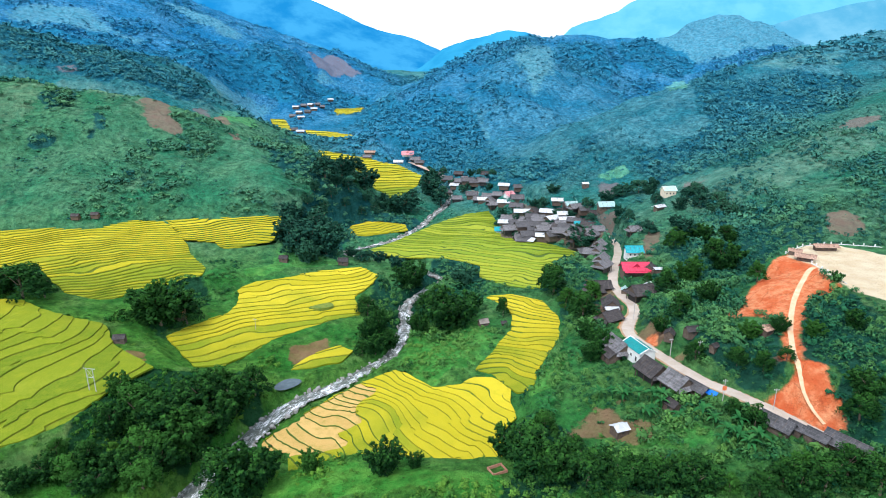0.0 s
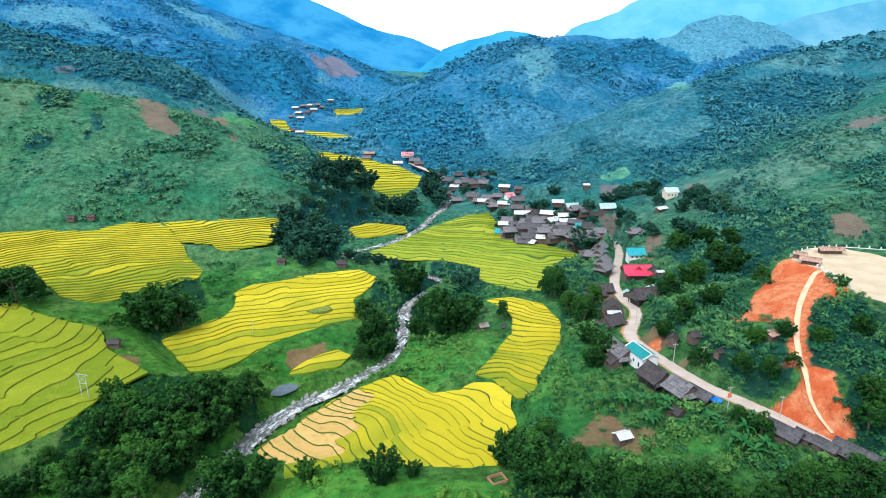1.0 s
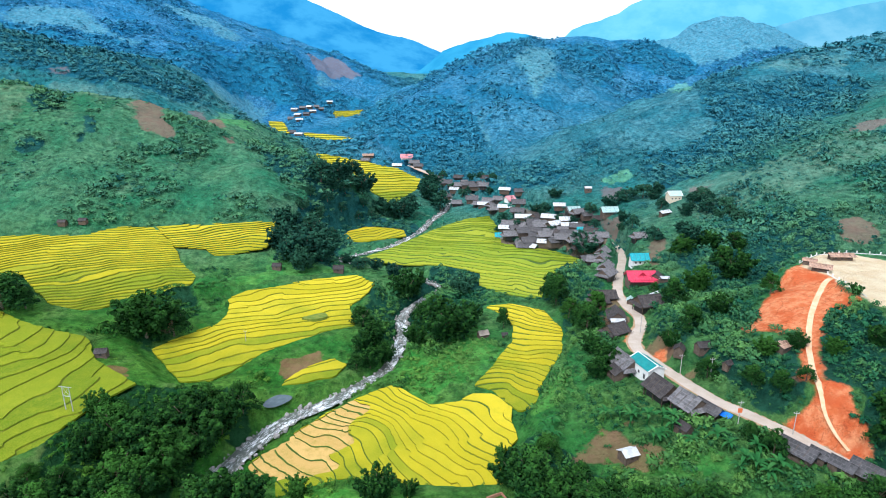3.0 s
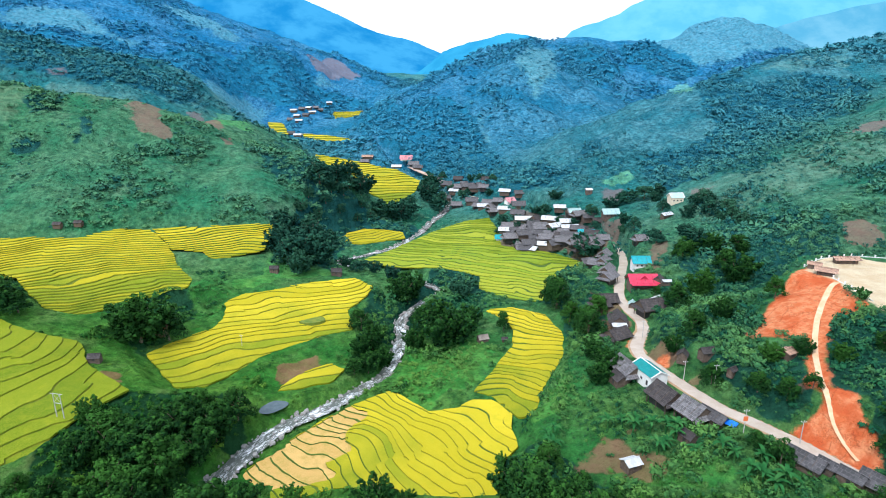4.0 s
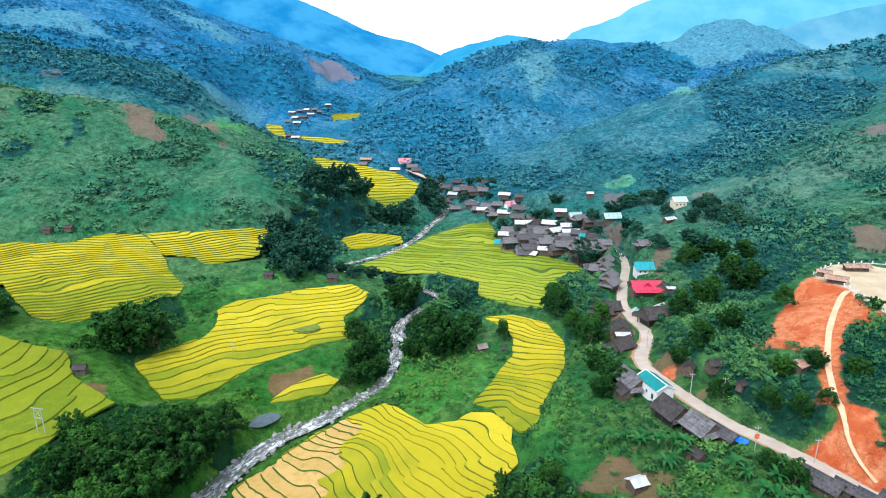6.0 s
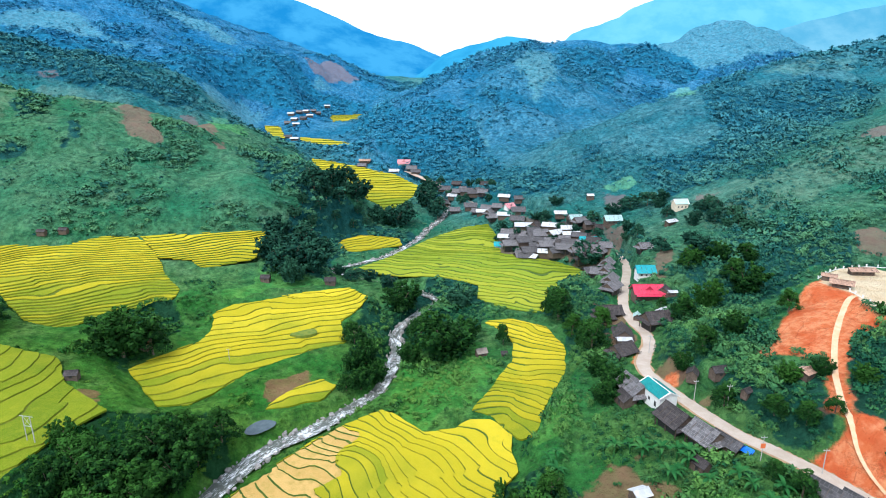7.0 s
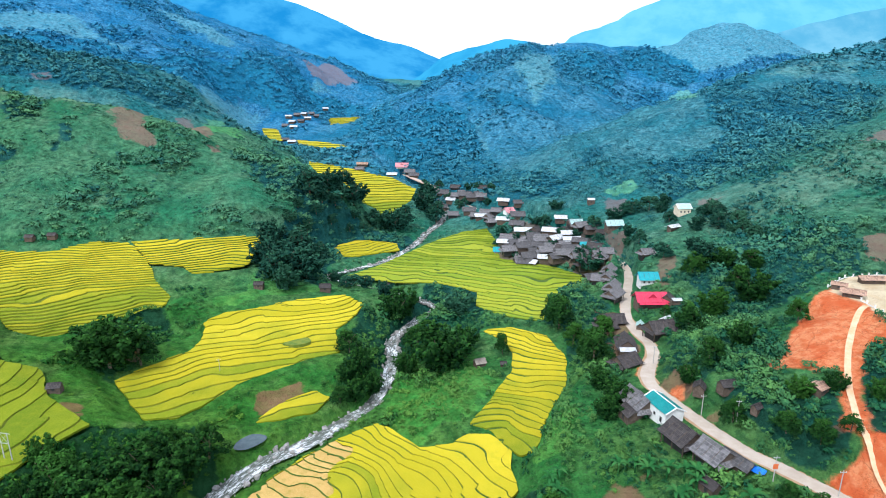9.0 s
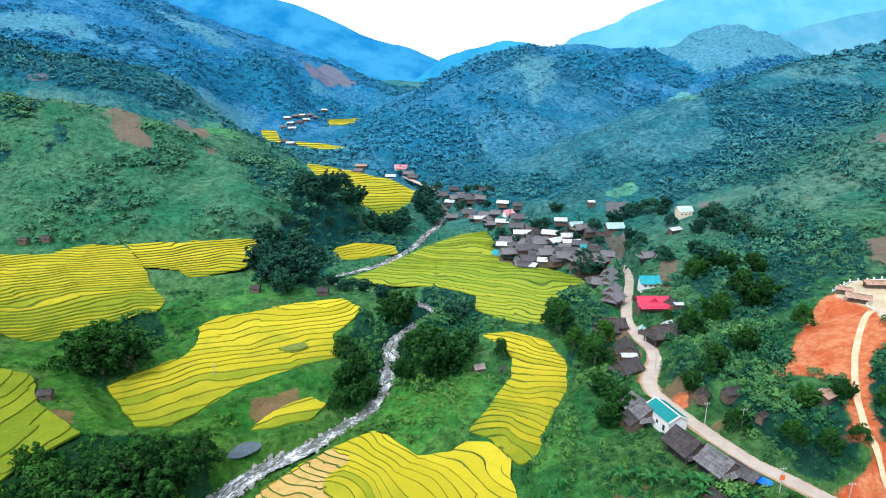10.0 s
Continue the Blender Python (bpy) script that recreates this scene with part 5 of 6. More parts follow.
house(70.3, 440.1, 16, 8, 5, 1.7, "slate")
house(76.2, 458.6, 42, 9, 6.5, 1.7, "shingle")
house(93.6, 454.8, 43, 9, 6, 1.7, "shingle")
house(65.9, 419.7, -36, 9, 6, 1.7, "white")
house(100.1, 401.1, 25, 10, 6, 1.7, "grey")
house(107.2, 408.3, -25, 10, 6, 1.7, "shingle")
house(95.8, 442.4, -1, 8, 6.5, 1.7, "white")
house(81.8, 428.4, -4, 10, 6, 1.7, "grey")
house(76.3, 441.3, 2, 9, 6, 1.7, "grey")
house(52.6, 437.2, 11, 7, 6, 1.7, "shingle")
house(73.0, 433.7, -24, 9, 5, 1.7, "slate")
house(87.8, 421.3, -35, 8, 5, 1.7, "shingle")
house(111.1, 394.6, -7, 8, 6, 2.2, "grey")
house(101.6, 394.2, -26, 7, 5, 2.2, "slate")
house(91.1, 354.8, 21, 7, 5, 2.2, "slate")
house(94.2, 349.7, -24, 7, 6, 2.2, "grey")
house(103.4, 395.8, 8, 10, 5, 1.7, "shingle")
house(97.6, 395.5, 15, 10, 5, 2.2, "shingle")
house(4.7, 586.9, -11, 7, 5, 1.7, "slate")
house(38.5, 580.9, 27, 8, 5, 1.7, "slate")
house(12.6, 596.7, -21, 8, 6.5, 1.7, "white")
house(13.9, 549.6, -3, 9, 6, 1.7, "grey")
house(41.2, 569.2, -15, 9, 6.5, 1.7, "grey")
house(44.4, 591.2, 9, 8, 6.5, 1.7, "shingle")
house(23.1, 606.9, 9, 7, 5, 1.7, "grey")
house(17.6, 628.7, -16, 10, 6, 1.7, "shingle")
house(54.2, 494.4, -11, 10, 6.5, 1.7, "white")
house(63.1, 476.9, -18, 10, 6.5, 1.7, "slate")
house(45.8, 505.5, 14, 8, 6, 1.7, "grey")
house(43.8, 513.3, 54, 10, 6, 1.7, "grey")
house(70.0, 525.0, 3, 7, 5, 1.7, "slate")


# ---------------------------------------------------------------- poles, fence, tarpaulin
def power_pole(x, y, tall=8.5, sign=False):
    thing = tagged(new("power_pole"), "slim grey concrete power pole with a crossarm" if not sign else "slim pole with an orange sign beside the road", "pole", "poles")
    thing.matrix_world = pose(x, y, height_at(x, y) - 0.3)
    bm = bmesh.new()
    rod(bm, (0, 0, 0), (0, 0, tall), 0.16, 0.10)
    part("pole", bm, POLE, thing)
    bm = bmesh.new()
    box(bm, -0.9, -0.06, tall - 0.7, 0.9, 0.06, tall - 0.55)
    part("crossarm", bm, STEEL, thing)
    for u in (-0.8, 0, 0.8):
        bm = bmesh.new()
        rod(bm, (u, 0, tall - 0.55), (u, 0, tall - 0.25), 0.07, 0.05)
        part("insulator", bm, PLASTER, thing)
    if sign:
        bm = bmesh.new()
        box(bm, -0.7, -0.16, 4.4, 0.7, -0.10, 6.0)
        part("sign_board", bm, SIGN, thing, "orange sign board")


for x, y, sign in ((96, 173, True), (98.5, 199, False), (91.5, 208, False), (109, 165.5, False), (-98, 274, False), (90.5, 250, False)):
    power_pole(x, y, 8.5, sign)

# a pair of poles with crossarms in the rice
thing = tagged(new("power_pylon"), "twin-legged grey power pylon with crossarm standing in rice", "pylon")
lie = [f for f in FIELDS if f["name"] == "lower_left"][0]
thing.matrix_world = pose(-135.5, 196, float(plane(lie, -135.5, 196)) - 0.6, 0, 0, -12)
for u in (-1.5, 1.5):
    bm = bmesh.new()
    rod(bm, (u, 0, 0), (u, 0, 11.5), 0.2, 0.12)
    part("pole", bm, POLE, thing)
for w in (11.2, 7.5):
    bm = bmesh.new()
    box(bm, -2.7 if w > 10 else -1.5, -0.08, w - 0.1, 2.7 if w > 10 else 1.5, 0.08, w + 0.1)
    part("crossarm", bm, STEEL, thing)
for a, b in (((-1.5, 0, 7.5), (1.5, 0, 11.2)), ((1.5, 0, 7.5), (-1.5, 0, 11.2))):
    bm = bmesh.new()
    rod(bm, a, b, 0.06, 0.06, 5)
    part("brace", bm, STEEL, thing)

# fence round the levelled ground
RIM = [(165, 262), (172, 268), (181, 275), (190, 277), (198, 279), (208, 277), (220, 273)]
GATE = [(167.5, 246), (167, 238), (165.5, 228), (164.5, 218)]
fence = tagged(new("fence"), "pale masonry fence posts with a low rail round the levelled ground", "fence")
for line in (RIM, GATE):
    places = smooth_line([(*p, PLATEAU_Z) for p in line], 4.0)
    for a, b in zip(places[:-1], places[1:]):
        bm = bmesh.new()
        box(bm, a[0] - 0.2, a[1] - 0.2, PLATEAU_Z - 0.5, a[0] + 0.2, a[1] + 0.2, PLATEAU_Z + 1.2)
        box(bm, a[0] - 0.28, a[1] - 0.28, PLATEAU_Z + 1.2, a[0] + 0.28, a[1] + 0.28, PLATEAU_Z + 1.32)
        part("post", bm, PLASTER, fence)
        bm = bmesh.new()
        turn = math.atan2(b[1] - a[1], b[0] - a[0])
        n = math.hypot(b[0] - a[0], b[1] - a[1])
        box(bm, 0.3, -0.09, -0.5, n - 0.3, 0.09, 0.3, Matrix.Translation((a[0], a[1], PLATEAU_Z)) @ Matrix.Rotation(turn, 4, "Z"))
        part("rail", bm, PLASTER, fence)

# blue tarpaulin over a lean-to
tarp = tagged(new("tarpaulin_shelter"), "bright blue tarpaulin shelter beside the road", "shelter")
tarp.matrix_world = pose(93.0, 176.5, height_at(93.0, 176.5), 0, 0, -55)
HOUSES.append((93.0, 176.5, 4.0))
bm = bmesh.new()
slab(bm, (-2.6, 0.9, 2.5), (2.6, 0.9, 2.5), (2.6, -1.5, 1.7), (-2.6, -1.5, 1.7), 0.05, 6, 4, 0.12, random.Random(2))
part("tarpaulin", bm, TARP, tarp)
for u in (-2.4, 2.4):
    for v, w in ((0.8, 2.4), (-1.4, 1.65)):
        bm = bmesh.new()
        rod(bm, (u, v, -1.5), (u, v, w), 0.06, 0.05)
        part("post", bm, TIMBER, tarp)

# a low brick pen on the near slope
PEN = (17, 152)
pen = tagged(new("stone_pen"), "small roofless pen of reddish stones on the grass", "pen")
pen.matrix_world = pose(PEN[0], PEN[1], height_at(*PEN) - 0.4, 0, 0, 25)
for a, b in (((-2.6, -2), (2.6, -1.7)), ((-2.6, 1.7), (2.6, 2)), ((-2.6, -1.7), (-2.3, 1.7)), ((2.3, -1.7), (2.6, 1.7))):
    bm = bmesh.new()
    box(bm, a[0], a[1], -0.6, b[0], b[1], 1.3)
    part("wall", bm, CLAY, pen)


# ---------------------------------------------------------------- trees and scrub
def leaf_cloud(rng, lobes, per, size, long=1.2, up=0.45, wild=0.9, calm=0.15):
    """Leaf sprays on the outside of lobes (x, y, z, rx, ry, rz): three corners, a soft normal and the height in its lobe for each."""
    out, soft, lift = [], [], []
    for x, y, z, rx, ry, rz in lobes:
        d = rng.normal(size=(per, 3))
        d /= np.linalg.norm(d, axis=1)[:, None]
        d[:, 2] = np.where(d[:, 2] < -0.35, -d[:, 2], d[:, 2])
        reach = rng.uniform(0.62, 1.06, (per, 1)) + 0.30 * rng.random((per, 1)) ** 5
        at = d * np.array([rx, ry, rz]) * reach + (x, y, z)
        n = d + rng.normal(scale=wild, size=(per, 3)) + (0, 0, up)
        n *= np.where((n * d).sum(1) < 0, -1, 1)[:, None]
        n /= np.linalg.norm(n, axis=1)[:, None]
        u = np.cross(n, rng.normal(size=(per, 3)))
        u /= np.linalg.norm(u, axis=1)[:, None]
        v = np.cross(n, u)
        s = size * rng.uniform(0.55, 1.35, (per, 1))
        out.append(np.stack([at - u * s * 0.5 * long - v * s * 0.4, at + u * s * 0.5 * long - v * s * 0.4, at + v * s * 0.65], 1))
        w = d * 0.8 + n * 0.6 + (0, 0, calm)
        soft.append(w / np.linalg.norm(w, axis=1)[:, None])
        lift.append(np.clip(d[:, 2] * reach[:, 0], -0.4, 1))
    return np.concatenate(out), np.concatenate(soft), np.concatenate(lift)


def dome(rng, n, spread, tall, low, lobe):
    """Lobes of many sizes over an uneven dome that leans a little to one side."""
    lobes = []
    lean = rng.uniform(-0.8, 0.8, 2)
    for k in range(n):
        t, r = rng.uniform(0, 2 * math.pi), spread * math.sqrt(rng.uniform(0, 1)) * rng.uniform(0.8, 1.12)
        z = low + (tall - low) * max(0.0, 1 - (r / spread) ** 2.4) * rng.uniform(0.45, 1.0)
        s = lobe * rng.choice([0.55, 0.8, 1.0, 1.25])
        lobes.append((r * math.cos(t) + lean[0] * z / tall, r * math.sin(t) + lean[1] * z / tall, z, s, s, s * rng.uniform(0.7, 1.1)))
    return lobes


def plumes(rng, n, spread, tall):
    """Culms that lean outwards and nod at the tip, leafy from a third of their height, as bamboo grows."""
    lobes = []
    for k in range(n):
        t, r = rng.uniform(0, 2 * math.pi), spread * math.sqrt(rng.uniform(0, 1))
        h = tall * rng.uniform(0.62, 1.0) * (1 - 0.32 * (r / spread) ** 2)
        for f in (0.22, 0.38, 0.54, 0.70, 0.85, 0.97):
            o = 0.5 + 0.55 * f + 0.35 * f ** 4
            s = tall * 0.075 * (1.25 - 0.75 * f) * rng.uniform(0.75, 1.3)
            lobes.append((r * o * math.cos(t) + rng.normal(0, 0.2), r * o * math.sin(t) + rng.normal(0, 0.2), h * (f - 0.07 * f ** 5), s, s, s * 1.35))
    return lobes


def crown_mesh(name, cloud, material, seed):
    leaves, soft, lift = cloud
    rng = np.random.default_rng(seed)
    n = len(leaves)
    # random tone, with top light painted in: lighter up each lobe and crown
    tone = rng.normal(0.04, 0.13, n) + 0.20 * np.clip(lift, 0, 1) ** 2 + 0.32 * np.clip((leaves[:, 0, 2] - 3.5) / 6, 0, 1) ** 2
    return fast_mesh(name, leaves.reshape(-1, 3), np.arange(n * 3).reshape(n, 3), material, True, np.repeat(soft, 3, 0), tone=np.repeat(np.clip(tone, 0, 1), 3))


def trunk_mesh(seed, tall, spread):
    rng = random.Random(seed)
    bm = bmesh.new()
    top = (rng.uniform(-0.3, 0.3), rng.uniform(-0.3, 0.3), tall * 0.5)
    rod(bm, (0, 0, -0.6), top, 0.28, 0.16)
    for k in range(5):
        t = k * 1.3 + rng.random()
        rod(bm, Vector(top) * rng.uniform(0.6, 1.0), (math.cos(t) * spread * 0.6, math.sin(t) * spread * 0.6, tall * rng.uniform(0.6, 0.8)), 0.12, 0.05, 5)
    me = bpy.data.meshes.new("trunk")
    bm.to_mesh(me)
    bm.free()
    me.materials.append(BARK)
    return me


rng = np.random.default_rng(42)
SHAPES = []  # trunk, crown, kind: all for a tree 10 m high; the second eight grow up the valley and have fewer, larger leaves
for material, fine in ((LEAF, 1.0), (HAZED_LEAF, 0.4)):
    size = 0.34 / math.sqrt(fine)
    for k in range(4):
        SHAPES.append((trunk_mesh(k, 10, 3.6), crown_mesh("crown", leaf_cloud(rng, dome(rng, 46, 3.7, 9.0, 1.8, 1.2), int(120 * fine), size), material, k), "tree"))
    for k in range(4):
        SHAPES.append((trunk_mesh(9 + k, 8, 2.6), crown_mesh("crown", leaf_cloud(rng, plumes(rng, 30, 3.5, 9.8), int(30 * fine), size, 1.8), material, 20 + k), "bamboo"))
WORDS = {"tree": "leafy dark green broadleaf tree", "bamboo": "dense dark green bamboo clump with plumed tops"}


def plant(x, y, tall, broad, shape, turn):
    trunk, crown, kind = SHAPES[shape + (8 if y > 345 else 0)]
    thing = tagged(new("tree" if kind == "tree" else "bamboo_clump"), WORDS[kind], kind, "valley trees")
    s = tall / 10
    thing.matrix_world = Matrix.Translation((x, y, height_at(x, y) - 0.2)) @ Matrix.Rotation(turn, 4, "Z") @ Matrix.Diagonal((s * broad, s * broad, s, 1))
    part("trunk", trunk, BARK, thing)
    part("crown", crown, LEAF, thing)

# trees that stand out: x, y, height, breadth
TREES = []
TREES += [(-143, 266, 27.8, 1.2), (-133, 273, 18.0, 1), (-210, 266, 20.2, 1.2), (-220, 268, 17.4, 1), (-202, 270, 13.1, 1), (-21, 344, 23.0, 1), (13, 346, 17.9, 1.1), (3, 282, 26.4, 1.2), (-8, 299, 16.3, 1), (15, 296, 16.2, 1), (64, 309, 20.7, 1.1), (69, 261, 17.2, 1), (67, 290, 12.6, 1), (79, 285, 13.9, 1), (-19, 157, 15.0, 0.8), (-45, 165, 9.4, 0.9), (-9, 157, 7.1, 0.8), (7, 285, 12.5, 1), (-65, 155, 22.5, 1), (-74, 160, 17.4, 1), (-61, 164, 13.7, 1), (-117, 190, 17.6, 1.1)]
TREES += [(-104, 188, 19.7, 1.1), (-97, 203, 18.6, 1.1), (-84, 203, 18.7, 1), (-80, 215, 14.7, 1), (-105, 170, 16.1, 1), (-94, 180, 19.0, 1.1), (-87, 193, 18.0, 1), (-121, 181, 14.8, 1), (-127, 199, 11.3, 1), (-94, 217, 12.3, 1), (-120, 163, 13.6, 1), (-97, 167, 14.0, 1), (-92, 177, 12.6, 1), (28, 153, 18.2, 1), (22, 160, 13.2, 1), (34, 146, 15.7, 1), (43, 143, 13.7, 1), (53, 141, 13.6, 1), (63, 141, 13.6, 1), (73, 139, 13.4, 1), (35, 172, 10.1, 1), (42, 159, 9.4, 1)]
TREES += [(71, 146, 8.7, 1), (96, 136, 9.8, 1), (103, 137, 9.8, 1), (113, 135, 11.3, 1), (118, 133, 9.5, 1), (99, 158, 10.1, 1), (82, 137, 6.6, 1), (105, 132, 11.9, 1), (98, 132, 11.9, 1), (117, 128, 12.4, 1), (88, 133, 9.7, 1), (50, 151, 8.1, 1), (60, 148, 8.9, 1), (75, 143, 7.7, 1), (111, 137, 7.3, 1), (96, 165, 7.6, 1), (-92, 379, 27.0, 1.2), (-104, 380, 24.0, 1.1), (-80, 374, 22.6, 1.1), (-89, 358, 19.1, 1), (-98, 366, 21.2, 1), (-88, 492, 24.0, 1)]
TREES += [(-70, 502, 24.6, 1), (-50, 507, 22.5, 1), (-36, 506, 22.1, 1), (-96, 422, 26.2, 1), (-98, 470, 23.7, 1), (-80, 510, 20.2, 1), (-30, 520, 22.7, 1), (-32, 368, 11.8, 1), (-42, 295, 12.9, 1), (-34, 278, 15.3, 1), (-39, 272, 12.0, 1), (-28, 270, 12.0, 1), (-34, 260, 11.6, 1), (-40, 256, 8.6, 1), (-13, 278, 12.3, 1), (33, 290, 12.7, 0.7), (22, 188, 7.7, 0.6), (93, 223, 8.6, 1), (157, 302, 19.3, 1), (133, 290, 17.2, 1), (116, 277, 15.0, 1), (119, 239, 13.0, 1)]
TREES += [(101, 226, 12.4, 1), (142, 243, 10.4, 1), (116, 197, 8.7, 1), (126, 196, 7.6, 1), (98, 200, 9.0, 1), (107, 187, 8.4, 1), (112, 179, 9.1, 1), (118, 177, 5.9, 1), (133, 187, 8.3, 1), (147, 188, 8.3, 1), (130, 156, 10.7, 1), (127, 152, 10.5, 1), (67, 223, 12.4, 1), (65, 236, 10.4, 1), (62, 216, 9.7, 1), (162, 221, 5.9, 1), (153, 348, 14.6, 1.1), (142, 337, 14.2, 1), (160, 339, 14.3, 1), (157, 316, 13.4, 1), (114, 300, 6.5, 1), (-14, 567, 23.3, 1)]
TREES += [(-2, 552, 22.8, 1), (-11, 593, 21.3, 1), (60, 447, 8.4, 1), (72, 433, 6.3, 1), (99, 404, 10.2, 1.3), (102, 394, 16.6, 1.2), (94, 400, 8.4, 1), (52, 476, 9.9, 1), (84, 471, 8.8, 1.2), (117, 450, 10.3, 1.2), (112, 419, 8.7, 1), (134, 456, 11.8, 1.2), (131, 414, 10.8, 1), (133, 398, 10.4, 1), (166, 450, 10.2, 1), (179, 411, 9.3, 1), (166, 392, 10.2, 1), (159, 417, 9.5, 1), (147, 460, 11.9, 1.2), (159, 456, 13.1, 1.2), (97, 492, 10.1, 1.2), (78, 473, 8.8, 1.2)]
TREES += [(150, 342, 9.0, 1.2), (174, 338, 10.3, 1.2), (185, 412, 11.9, 1.2), (175, 334, 8.1, 1.2), (186, 405, 11.3, 1.2), (172, 401, 6.6, 1.2), (166, 330, 5.9, 1.2), (185, 384, 7.2, 1.2), (136, 363, 10.7, 1.2), (130, 410, 6.8, 1.2), (181, 393, 11.4, 1.2), (195, 374, 11.3, 1.2), (170, 459, 11.3, 1.2), (143, 462, 10.0, 1.2), (180, 414, 6.8, 1.2), (195, 395, 11.9, 1.2), (195, 389, 8.9, 1.2), (154, 365, 9.2, 1.2)]
TREES += [(47, 460, 7.0, 1.3), (69, 452, 6.5, 1.3), (57, 430, 6.0, 1.2), (84, 432, 7.0, 1.3), (92, 446, 6.5, 1.3), (101, 440, 7.5, 1.3), (81, 462, 7.5, 1.3), (104, 452, 7.0, 1.2), (62, 466, 8.0, 1.2), (112, 438, 7.5, 1.3)]
TREES += [(-135, 152, 9.5, 1.1), (-130, 158, 10.5, 1.1), (-122, 158, 12.0, 1.1), (-113, 157, 13.0, 1.1), (-109, 163, 12.5, 1.1), (-100, 160, 12.0, 1.1), (-121, 164, 9.0, 1.1), (-132, 167, 7.0, 1.1)]
TREES += [(-104, 455, 10.0, 1.15), (-92, 461, 9.5, 1.15), (-81, 481, 11.0, 1.15), (-68, 493, 8.0, 1.15), (-97, 450, 10.5, 1.15), (-83, 471, 9.0, 1.15), (-71, 485, 8.0, 1.15), (-102, 441, 9.0, 1.15), (-89, 470, 12.0, 1.15), (-78, 493, 10.0, 1.15), (-61, 493, 7.5, 1.15), (-108, 444, 11.0, 1.15)]
TREES += [(20, 562, 9.0, 1.2), (11, 603, 9.0, 1.2), (31, 612, 10.0, 1.2), (0, 640, 10.0, 1.2), (46, 560, 8.0, 1.2), (25, 577, 8.5, 1.2), (-16, 660, 11.0, 1.2), (40, 602, 9.5, 1.2), (52, 580, 9.0, 1.2)]
TREES += [(-98, 398, 19.0, 1.1), (-90, 412, 17.0, 1.1), (-84, 428, 15.0, 1.1), (-100, 436, 19.0, 1), (-112, 408, 20.0, 1.1), (-52, 383, 8.5, 1.2), (-44, 378, 9.5, 1.2), (-56, 374, 8.0, 1.2), (-64, 380, 8.5, 1.2)]
pick = random.Random(8)
for x, y, tall, broad in TREES:
    plant(x, y, tall, broad * pick.uniform(1.0, 1.25), pick.randrange(8), pick.uniform(0, 6.28))


def clump(rng, n, calm):
    """A low rounded bush of leaf sprays, 1 m in radius."""
    lobes = [(0, 0, 0.25, 0.8, 0.8, 0.7)] + [(rng.uniform(-0.55, 0.55), rng.uniform(-0.55, 0.55), rng.uniform(0.2, 0.7), 0.45, 0.45, 0.45) for _ in range(3)]
    return leaf_cloud(rng, lobes, max(2, n // 4), 2.5 / math.sqrt(n), up=0.7, calm=calm)


def free(x, y):
    """True where wild plants can grow."""
    ok = np.ones(np.shape(x), bool)
    for f in FIELDS:
        xs, ys = zip(*f["ring"])
        near = (x > min(xs) - 3) & (x < max(xs) + 3) & (y > min(ys) - 3) & (y < max(ys) + 3)
        ok[near] &= inside(x[near], y[near], f["ring"]) > 1.2
    ok &= (inside(x, y, PLATEAU) > 1.5) & (inside(x, y, POND_RING) > 1.0)
    rd, side, _ = along(x, y, ROAD)
    ok &= rd > 3.4 + np.where(side > 0, 0.5, 2.2) * step01(420, 300, y)
    ok &= along(x, y, TRACK_LINE)[0] > 3.0
    d, side, (level,) = along(x, y, RIVER)
    ok &= d > 5.6 + 2.2 * step01(280, 170, y) - 2.0 * step01(300, 420, y)
    for hx, hy, r in HOUSES:
        ok &= (x - hx) ** 2 + (y - hy) ** 2 > r * r
    return ok


